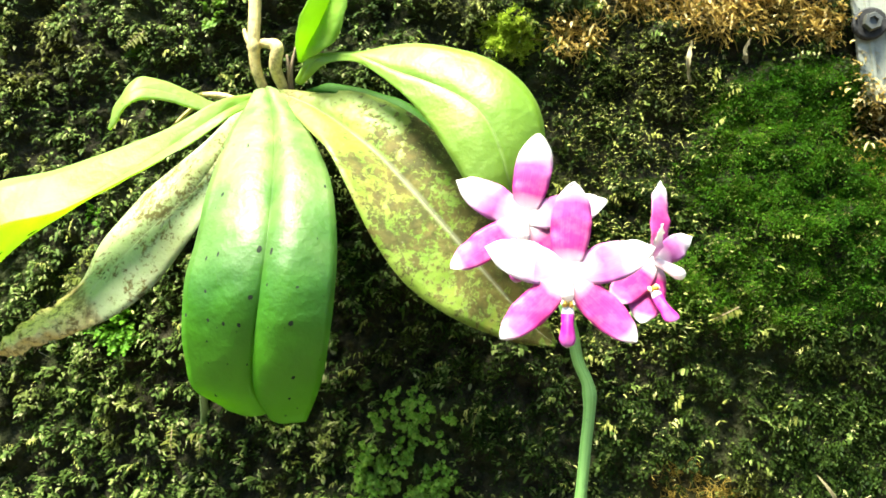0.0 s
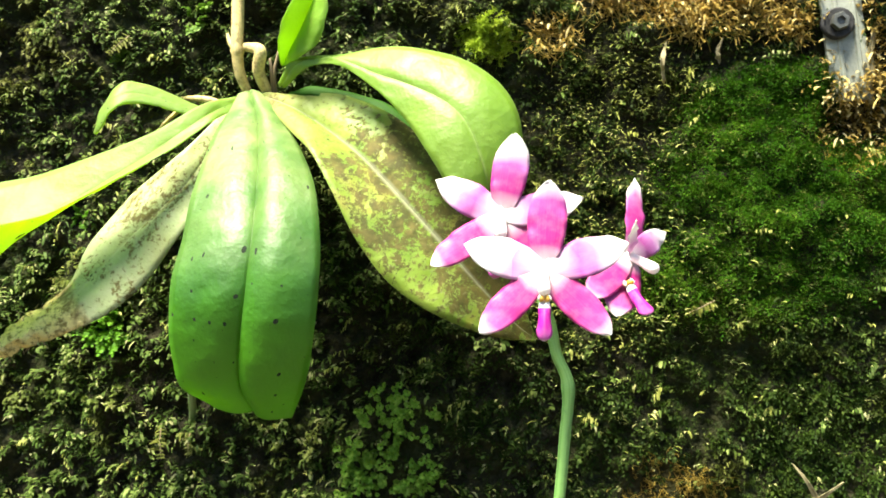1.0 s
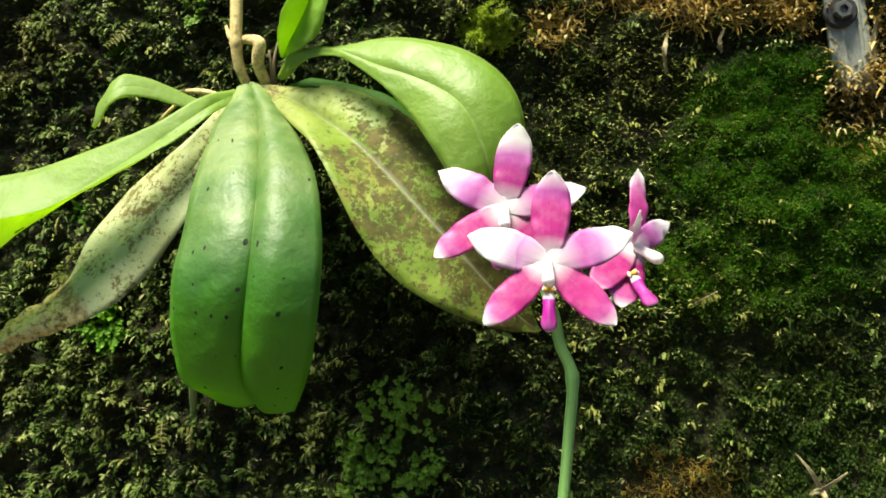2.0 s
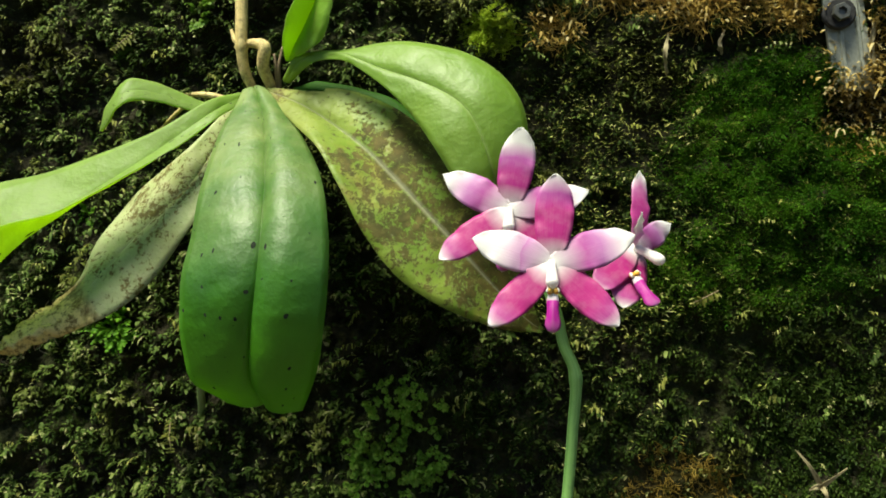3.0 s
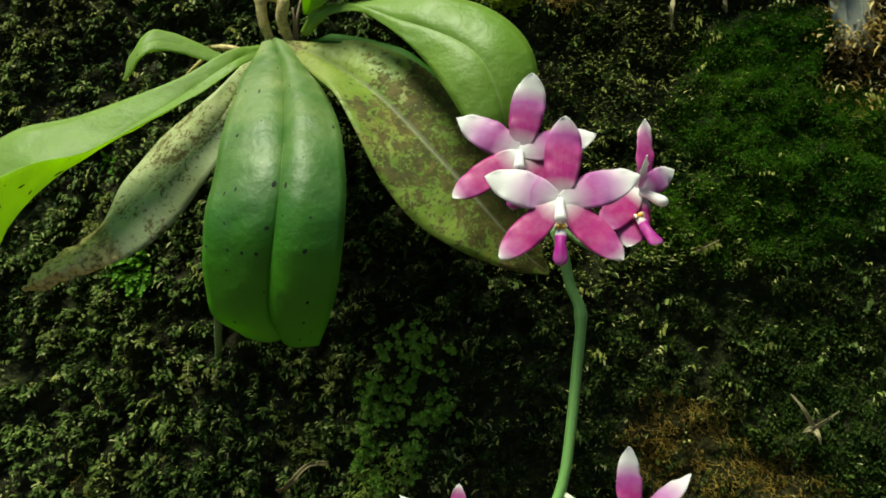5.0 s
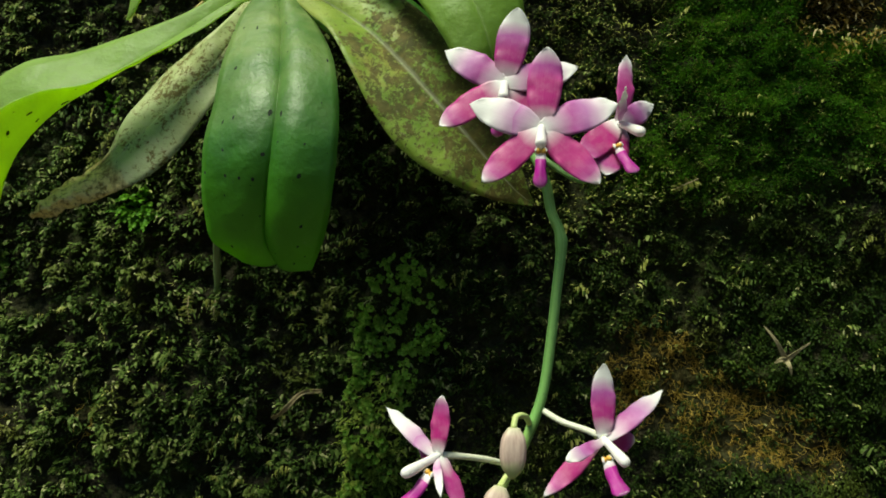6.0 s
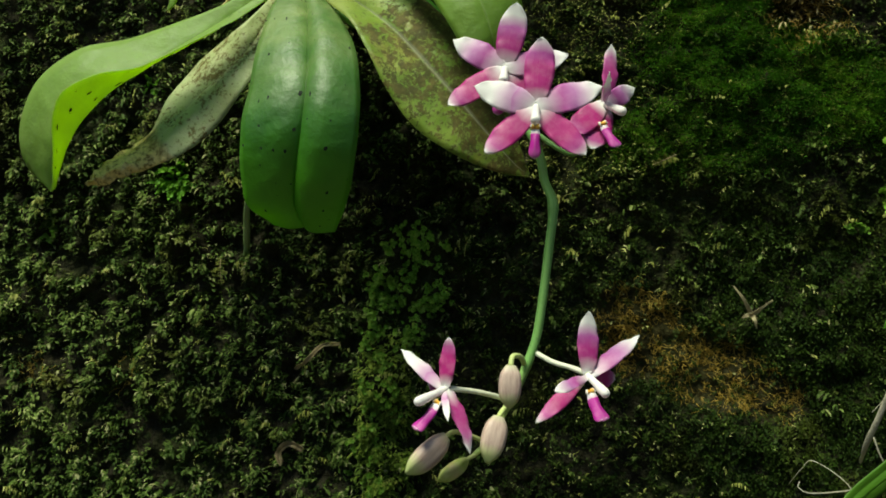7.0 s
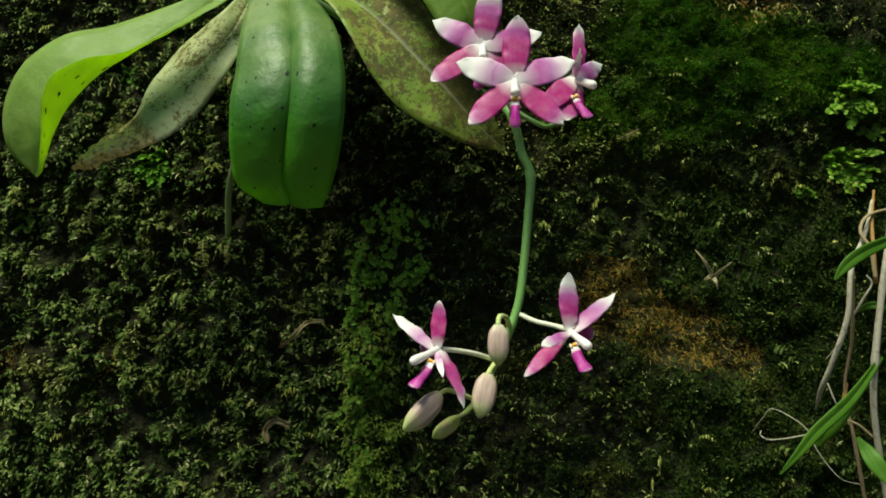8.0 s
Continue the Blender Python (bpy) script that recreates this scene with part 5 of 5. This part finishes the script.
# roots and old stubs at the crown
part_tube("root", [(-0.092, 0.374, 1.640), (-0.091, 0.370, 1.600), (-0.091, 0.369, 1.587), (-0.0905, 0.371, 1.575), (-0.087, 0.376, 1.564)], [0.0026, 0.0026, 0.0025, 0.0022, 0.0019], ROOT, orchid, "thick tan aerial root", along=30, knots=((0.55, 0.25), (0.75, 0.15)))
part_tube("root", [(-0.097, 0.373, 1.593), (-0.0945, 0.371, 1.588), (-0.091, 0.370, 1.584)], [0.0006, 0.0012, 0.0014], ROOT, orchid, "short broken root stub", along=12)
part_tube("root", [(-0.092, 0.372, 1.5865), (-0.085, 0.369, 1.5855), (-0.0802, 0.367, 1.583), (-0.0815, 0.369, 1.575), (-0.079, 0.376, 1.565)], [0.0017, 0.0020, 0.0027, 0.0026, 0.0021], ROOT, orchid, "bent tan aerial root", along=30, knots=((0.5, 0.2),))
part_tube("root", [(-0.0738, 0.371, 1.584), (-0.0752, 0.370, 1.575), (-0.0765, 0.375, 1.566)], [0.0004, 0.0007, 0.0008], ROOT_BROWN, orchid, "thin dark dead root", along=16)
part_tube("root", [(-0.0775, 0.371, 1.581), (-0.0765, 0.370, 1.575), (-0.0775, 0.375, 1.566)], [0.0005, 0.0007, 0.0008], ROOT_BROWN, orchid, "thin dark dead root", along=16)
part_tube("root", [(-0.122, 0.382, 1.5685), (-0.109, 0.377, 1.5665), (-0.098, 0.378, 1.563)], [0.0008, 0.0014, 0.0015], ROOT, orchid, "brown sheathed root on the wall", along=18)
part_tube("root", [(-0.141, 0.387, 1.550), (-0.129, 0.381, 1.558), (-0.119, 0.380, 1.5655)], [0.0006, 0.0008, 0.0010], ROOT, orchid, "thin tan root on the wall", along=18)
part_tube("root", [(-0.100, 0.376, 1.500), (-0.112, 0.372, 1.460), (-0.1165, 0.379, 1.440), (-0.1185, 0.384, 1.430), (-0.1215, 0.387, 1.4235)], [0.0015, 0.0016, 0.0017, 0.0017, 0.0010], ROOT_GREEN, orchid, "grey-green aerial root tip", along=24)

# flower stalk
STALK_LINE = [(-0.080, 0.378, 1.560), (-0.024, 0.366, 1.522), (0.016, 0.352, 1.499), (0.032, 0.336, 1.487), (0.0375, 0.326, 1.4755), (0.040, 0.3225, 1.464), (0.0437, 0.321, 1.4535), (0.0422, 0.319, 1.435),
              (0.0402, 0.317, 1.416), (0.0378, 0.315, 1.399), (0.034, 0.313, 1.387), (0.029, 0.311, 1.375), (0.0235, 0.309, 1.365), (0.018, 0.306, 1.355), (0.013, 0.303, 1.350)]
part_tube("flower_stalk", STALK_LINE, [0.0021] * 4 + [0.0020, 0.0019, 0.0020, 0.0019, 0.0019, 0.0019, 0.0019, 0.0017, 0.0015, 0.0013, 0.0010], STALK, orchid, "smooth pale green flower stalk", along=130, ring=12, knots=((0.43, 0.22), (0.71, 0.12), (0.79, 0.15), (0.86, 0.25), (0.93, 0.3)))


def tepal(name, base, tip, width, nref, bow, material, parent, fold=0, cup=0.10, seed=0, shape=(0.42, 0.86, 1.0, 0.86, 0.40), label=""):
    b, t, n = V3(base), V3(tip), unit(V3(nref))
    ln = float(np.linalg.norm(t - b))
    # every tepal turns its face a little to the sky
    along = unit(t - b)
    lean, twist = 0.22 * along[2], 16 * np.cross(along, n)[2]
    if t[2] > b[2]:
        bow = -0.4 * bow
    rows = []
    for k, s in enumerate(shape):
        f = k / (len(shape) - 1)
        p = b + (t - b) * f + n * ln * (bow * math.sin(math.pi * f) + 0.025 * math.sin(2 * math.pi * f + seed)) + V3((0, lean * ln * f ** 1.3, 0))
        rows.append((*p, width * s / 2, width * s / 2, twist * min(1.0, 2 * f), fold, fold))
    return part_blade(name, rows, material, parent, label, across=7, along=30, thick=0.0004, nref=tuple(n), bulge=0.0, dome=cup, cap=0.80, ripple=0.00035, seed=seed * 7 + int(ln * 1e5) % 13)


def flower(heart, facing, sepals, petals, column_tip, lip_base, lip_tip, pedicel, label, lip_wide=0.0062, ped_mat=PEDICEL):
    """One flower: column in the middle, three sepals, two petals, the lip with its callus, and the pedicel behind."""
    h, n = V3(heart), unit(V3(facing))
    c = h + (V3(column_tip) - h) * 0.95
    col = part_tube("flower", [h - n * 0.0012, h + n * 0.0004, h + (c - h) * 0.35 + n * 0.0005, h + (c - h) * 0.72, h + (c - h) * 0.92, c], [0.0010, 0.0013, 0.0015, 0.0019, 0.0018, 0.0008], COLUMN, orchid, label, along=18, ring=12)
    for k, (tip, w, bow, mat, *more) in enumerate(sepals):
        extra = dict(more[0]) if more else {}
        tepal("sepal", h - n * 0.0006, tip, w, extra.pop("nref", n), bow, mat, col, seed=k, **extra)
    for k, (tip, w, bow, mat, *more) in enumerate(petals):
        extra = dict(more[0]) if more else {}
        tepal("petal", h + n * 0.0004, tip, w, extra.pop("nref", n), bow, mat, col, seed=k + 5, shape=extra.pop("shape", (0.34, 0.84, 1.0, 0.80, 0.26)), **extra)
    a, b = V3(lip_base), V3(lip_tip)
    d = b - a
    q = n * 0.0016
    rows = [(*(a), 0.0012, 0.0012, 0, 30, 30), (*(a + d * 0.3 + q), lip_wide * 0.36, lip_wide * 0.36, 0, -35, -35), (*(a + d * 0.55 + q * 1.2), lip_wide * 0.38, lip_wide * 0.38, 0, -35, -35), (*(a + d * 0.78 + q), lip_wide * 0.42, lip_wide * 0.42, 0, -24, -24), (*(a + d * 0.93 + q * 0.6), lip_wide * 0.30, lip_wide * 0.30, 0, -15, -15), (*b, lip_wide * 0.10, lip_wide * 0.10, 0, -10, -10)]
    part_blade("lip", rows, LIP, col, "magenta lip with a pale tip", across=5, along=22, thick=0.0011, nref=tuple(n), bulge=0.1, cap=0.84)
    side = unit(np.cross(d, n))
    for sg in (-1, 1):
        p = a + side * sg * 0.0007
        part_tube("callus", [p, p + n * 0.0010 + side * sg * 0.0003 - d * 0.02, p + n * 0.0018 + side * sg * 0.0002 - d * 0.03], [0.0008, 0.0010, 0.0005], CALLUS, col, "yellow callus", along=8, ring=8)
        w = a + side * sg * 0.0012 + n * 0.0004
        part_blade("side_lobe", [(*w, 0.0008, 0.0008, 0, 10, 10), (*(w + side * sg * 0.0004 + n * 0.0008 - d * 0.04), 0.0010, 0.0010, 0, 15, 15), (*(w + side * sg * 0.0005 + n * 0.0015), 0.0006, 0.0006, 0, 15, 15)], COLUMN, col, "white side lobe of the lip", across=3, along=12, thick=0.0004, nref=tuple(side * -sg), cap=0.8)
    if pedicel:
        part_tube("pedicel", pedicel, [0.0011] * (len(pedicel) - 1) + [0.0014], ped_mat, col, "pale pedicel", along=24)
    return col


flower((0.0235, 0.309, 1.5092), (0.0, -1, 0.05),
       [((0.028, 0.306, 1.5365), 0.0118, 0.05, SEPAL, {"shape": (0.34, 0.82, 1.0, 0.92, 0.46)}), ((0.0012, 0.306, 1.4940), 0.0105, 0.05, SEPAL_LOW), ((0.040, 0.312, 1.486), 0.0105, 0.05, SEPAL_LOW)],
       [((0.0018, 0.308, 1.5222), 0.0115, 0.05, PETAL_ROSE), ((0.0492, 0.311, 1.5150), 0.0115, 0.05, PETAL_ROSE)],
       (0.0235, 0.301, 1.5025), (0.0232, 0.304, 1.5000), (0.0212, 0.302, 1.4895), [(0.036, 0.330, 1.484), (0.030, 0.322, 1.494), (0.025, 0.312, 1.506)],
       "rose and white orchid flower facing outward")
flower((0.0369, 0.297, 1.4920), (0.0, -1, 0.08),
       [((0.0388, 0.294, 1.5197), 0.0120, 0.05, SEPAL_FRONT, {"shape": (0.34, 0.82, 1.0, 0.92, 0.46)}), ((0.0178, 0.294, 1.4735), 0.0105, 0.06, SEPAL_LOW), ((0.0565, 0.297, 1.4730), 0.0105, 0.06, SEPAL_LOW)],
       [((0.0128, 0.293, 1.5005), 0.0125, 0.04, PETAL), ((0.0625, 0.298, 1.5002), 0.0125, 0.06, PETAL_ROSE)],
       (0.0370, 0.289, 1.4850), (0.0371, 0.2915, 1.4835), (0.0369, 0.2895, 1.4712), [(0.036, 0.328, 1.482), (0.0365, 0.315, 1.487), (0.0372, 0.299, 1.490)],
       "rose and white orchid flower, the frontmost of the cluster")
flower((0.0645, 0.326, 1.4965), (0.55, -0.8, -0.1),
       [((0.0676, 0.328, 1.5230), 0.0076, -0.15, SEPAL_SIDE, {"nref": (0.6, -0.8, 0.2)}), ((0.0505, 0.316, 1.4830), 0.0110, 0.08, SEPAL_LOW, {"nref": (0.1, -1, 0.1)}), ((0.0590, 0.319, 1.4770), 0.0125, 0.05, SEPAL_LOW, {"nref": (0.2, -1, 0.1)})],
       [((0.0775, 0.331, 1.5045), 0.0085, 0.06, PETAL_ROSE), ((0.0660, 0.309, 1.5075), 0.0045, 0.03, PETAL)],
       (0.0725, 0.313, 1.4915), (0.0630, 0.318, 1.4875), (0.0695, 0.313, 1.4775), [(0.0370, 0.327, 1.484), (0.0450, 0.321, 1.4780), (0.0525, 0.322, 1.4755), (0.0605, 0.328, 1.483), (0.0640, 0.3285, 1.4950)],
       "rose and white orchid flower turned sideways", lip_wide=0.0076, ped_mat=STALK)
flower((0.0025, 0.291, 1.3800), (-0.6, -0.75, -0.2),
       [((0.0037, 0.289, 1.4005), 0.0068, 0.03, SEPAL_LOW, {"nref": (-0.2, -1, 0.4)}), ((-0.0055, 0.300, 1.3795), 0.0080, 0.03, SEPAL_LOW), ((0.0138, 0.287, 1.3572), 0.0066, 0.12, SEPAL_SIDE, {"nref": (0.75, -0.8, 0.35), "shape": (0.6, 0.95, 1.0, 0.7, 0.3)})],
       [((-0.0168, 0.296, 1.3944), 0.0062, 0.05, PETAL, {"nref": (0.2, -1, 0.7)}), ((0.0062, 0.277, 1.3716), 0.0030, 0.03, PETAL, {"nref": (-0.2, -1, 0.9)})],
       (-0.0074, 0.277, 1.3770), (0.0014, 0.2845, 1.3762), (-0.0068, 0.277, 1.3670), [(0.025, 0.311, 1.3725), (0.018, 0.303, 1.3762), (0.010, 0.2965, 1.3788), (0.0035, 0.292, 1.3800)],
       "side view of a rose orchid flower near the buds", lip_wide=0.0080)
flower((0.0590, 0.301, 1.3855), (0.5, -0.8, -0.25),
       [((0.0591, 0.303, 1.4104), 0.0088, 0.04, SEPAL, {"nref": (0.3, -1, 0.4)}), ((0.0390, 0.294, 1.3684), 0.0066, 0.04, SEPAL_LOW, {"nref": (-0.1, -1, 0.2), "shape": (0.3, 0.7, 1.0, 0.8, 0.3)}), ((0.0700, 0.311, 1.3830), 0.0080, 0.05, SEPAL_LOW)],
       [((0.0794, 0.309, 1.4011), 0.0076, 0.05, PETAL_ROSE, {"nref": (-0.2, -1, 0.7)}), ((0.0462, 0.286, 1.3822), 0.0048, 0.05, PETAL_ROSE, {"nref": (0, -1, 0.35), "shape": (0.4, 0.75, 0.95, 1.0, 0.5)})],
       (0.0664, 0.288, 1.3806), (0.0592, 0.2935, 1.3812), (0.0649, 0.287, 1.3712), [(0.0372, 0.3145, 1.3920), (0.0445, 0.309, 1.3893), (0.0525, 0.305, 1.3878), (0.0590, 0.302, 1.3860)],
       "rose and white orchid flower on its own pale pedicel", lip_wide=0.0086)


def bud(top, tip, width, material, label, pedicel, ped_mat=PEDICEL_GREEN, ped_r=0.0011):
    a, b = V3(top), V3(tip)
    prof = [0.42, 0.84, 0.98, 1.0, 0.94, 0.70, 0.16]
    pts = [a + (b - a) * k / (len(prof) - 1) for k in range(len(prof))]
    v, f, uv = tube(pts, [width / 2 * q for q in prof], along=22, ring=18, lobes=3, lobe_depth=0.16)
    ob = mesh_object("bud", v, f, material, orchid, uv, label)
    if pedicel:
        part_tube("pedicel", pedicel, [ped_r] * len(pedicel), ped_mat, ob, "lime-green pedicel", along=18)


bud((0.0283, 0.2955, 1.3898), (0.0280, 0.2930, 1.3728), 0.0086, BUD, "blush-pink closed bud", [(0.033, 0.313, 1.3868), (0.0318, 0.305, 1.3915), (0.0290, 0.2985, 1.3928), (0.0283, 0.2955, 1.3895)])
bud((0.0235, 0.299, 1.3680), (0.0197, 0.292, 1.3508), 0.0096, BUD, "blush-pink closed bud with a green tip", [(0.0265, 0.310, 1.3705), (0.0248, 0.303, 1.3695), (0.0235, 0.299, 1.3680)])
bud((0.0035, 0.289, 1.3618), (-0.0108, 0.280, 1.3487), 0.0096, BUD, "blush-pink bud leaning away from the stalk", [(0.0165, 0.305, 1.3560), (0.0120, 0.300, 1.3592), (0.0065, 0.293, 1.3625), (0.0030, 0.2887, 1.3615)], ped_r=0.0010)
bud((0.0105, 0.301, 1.3490), (-0.0003, 0.294, 1.3418), 0.0062, BUD_GREEN, "small lime-green bud at the stalk's tip", [(0.014, 0.3035, 1.3508), (0.0105, 0.301, 1.3490)], ped_r=0.0009)


# ---- the other plant on the wall, with dangling roots ----
vine = thing("epiphyte", (0.205, 0.380, 1.430), "straggling plant with dangling grey roots and narrow leaves", "plant")
part_tube("root", [(0.215, 0.375, 1.440), (0.208, 0.366, 1.425), (0.1955, 0.352, 1.407), (0.193, 0.350, 1.385), (0.1872, 0.353, 1.363), (0.185, 0.361, 1.348), (0.187, 0.374, 1.335)], [0.00094, 0.00101, 0.00117, 0.00133, 0.00125, 0.00125, 0.00047], ROOT_GREY, vine, "pale grey dangling root", along=44)
part_tube("root", [(0.1965, 0.353, 1.406), (0.197, 0.355, 1.374), (0.194, 0.356, 1.349), (0.198, 0.355, 1.325), (0.201, 0.353, 1.303), (0.206, 0.350, 1.270), (0.21, 0.352, 1.22)], [0.00086, 0.00086, 0.00070, 0.00086, 0.00086, 0.00086, 0.00078], ROOT_BROWN, vine, "thin brown dangling stem", along=44, knots=((0.55, 0.3),))
part_tube("root", [(0.219, 0.366, 1.440), (0.215, 0.357, 1.425), (0.210, 0.352, 1.401), (0.205, 0.348, 1.369), (0.204, 0.348, 1.343), (0.208, 0.350, 1.315), (0.212, 0.352, 1.290), (0.216, 0.355, 1.22)], [0.00117, 0.00133, 0.00148, 0.00164, 0.00156, 0.00140, 0.00125, 0.00101], ROOT_GREY, vine, "thick grey-brown jointed stem", along=50, knots=((0.3, 0.2), (0.45, 0.2), (0.68, 0.2)))
part_tube("root", [(0.2165, 0.352, 1.345), (0.213, 0.352, 1.320), (0.2145, 0.353, 1.290), (0.220, 0.356, 1.22)], [0.00078, 0.00094, 0.00094, 0.00078], ROOT_BROWN, vine, "thin brown dangling stem", along=24)
part_tube("root", [(0.225, 0.376, 1.436), (0.209, 0.366, 1.4325), (0.203, 0.360, 1.425), (0.206, 0.356, 1.416), (0.2075, 0.354, 1.402)], [0.00070, 0.00078, 0.00086, 0.00094, 0.00094], ROOT_DULL, vine, "curled tan root", along=28)
part_tube("root", [(0.217, 0.378, 1.445), (0.2118, 0.368, 1.430), (0.209, 0.360, 1.417), (0.208, 0.355, 1.400)], [0.00062, 0.00078, 0.00094, 0.00109], ROOT_RUST, vine, "orange-brown root", along=24)
part_tube("root", [(0.1955, 0.357, 1.352), (0.1938, 0.356, 1.345), (0.1925, 0.357, 1.337)], [0.00055, 0.00101, 0.00047], ROOT_RUST, vine, "orange sheath on the stem", along=12)
part_tube("root", [(0.1965, 0.355, 1.383), (0.201, 0.351, 1.394), (0.204, 0.350, 1.4005), (0.2015, 0.350, 1.4045)], [0.00055, 0.00055, 0.00047, 0.00039], ROOT_GREY, vine, "fine grey branching root", along=18)
part_tube("root", [(0.194, 0.352, 1.378), (0.188, 0.350, 1.371), (0.1835, 0.352, 1.364)], [0.00031, 0.00023, 0.00016], ROOT_GREY, vine, "hair-thin root", along=12)
part_tube("root", [(0.157, 0.380, 1.321), (0.160, 0.370, 1.332), (0.164, 0.366, 1.337), (0.176, 0.358, 1.330), (0.181, 0.355, 1.319), (0.190, 0.352, 1.307), (0.201, 0.354, 1.303)], [0.00016, 0.00018, 0.0002, 0.0002, 0.0002, 0.0002, 0.00018], ROOT_GREY, vine, "thin white looping root", along=40)
part_tube("root", [(0.162, 0.380, 1.3225), (0.1605, 0.376, 1.321), (0.165, 0.373, 1.3195), (0.178, 0.368, 1.323), (0.187, 0.364, 1.327)], [0.00023, 0.00023, 0.00031, 0.00031, 0.00023], ROOT_GREY, vine, "thin grey root", along=24)
part_tube("root", [(0.186, 0.356, 1.352), (0.1885, 0.354, 1.344), (0.192, 0.354, 1.338)], [0.00039, 0.00031, 0.00023], ROOT_GREY, vine, "hair-thin root", along=12)
part_tube("root", [(0.190, 0.349, 1.336), (0.198, 0.351, 1.333), (0.206, 0.350, 1.326)], [0.00047, 0.00062, 0.00055], ROOT_DULL, vine, "short tan side stem", along=12)
for rows, lab in (
    ([(0.222, 0.352, 1.424, 2, 2, 0, 15, 15), (0.199, 0.340, 1.4175, 3, 3, 0, 12, 12), (0.187, 0.334, 1.4115, 2.9, 2.9, 0, 8, 8), (0.180, 0.332, 1.404, 0.8, 0.8, 0, 0, 0)], "narrow green leaf"),
    ([(0.208, 0.349, 1.366, 1.2, 1.2, 0, 20, 20), (0.189, 0.336, 1.349, 3.2, 2.8, 0, 12, 12), (0.171, 0.328, 1.336, 3.3, 2.8, 0, 8, 8), (0.162, 0.325, 1.327, 2.2, 2.0, 0, 5, 5), (0.1535, 0.325, 1.317, 0.5, 0.5, 0, 0, 0)], "long lance-shaped green leaf"),
    ([(0.192, 0.340, 1.348, 1.5, 1.5, 0, 15, 15), (0.181, 0.336, 1.3375, 4.2, 4.2, 0, 10, 10), (0.174, 0.338, 1.326, 0.8, 0.8, 0, 0, 0)], "short green leaf behind another"),
    ([(0.196, 0.347, 1.328, 1.0, 1.0, 0, 15, 15), (0.199, 0.336, 1.320, 4.0, 4.0, 0, 10, 10), (0.206, 0.330, 1.308, 1.0, 1.0, 0, 0, 0)], "short green leaf"),
    ([(0.199, 0.356, 1.3865, 0.6, 0.6, 0, 15, 15), (0.205, 0.352, 1.390, 1.8, 1.8, 0, 10, 10), (0.214, 0.350, 1.388, 0.6, 0.6, 0, 0, 0)], "tiny green leaf"),
):
    part_blade("leaf", wide(rows), SIDE_LEAF, vine, lab, across=5, along=30, bulge=0.06, cap=0.93, thick=0.0006)
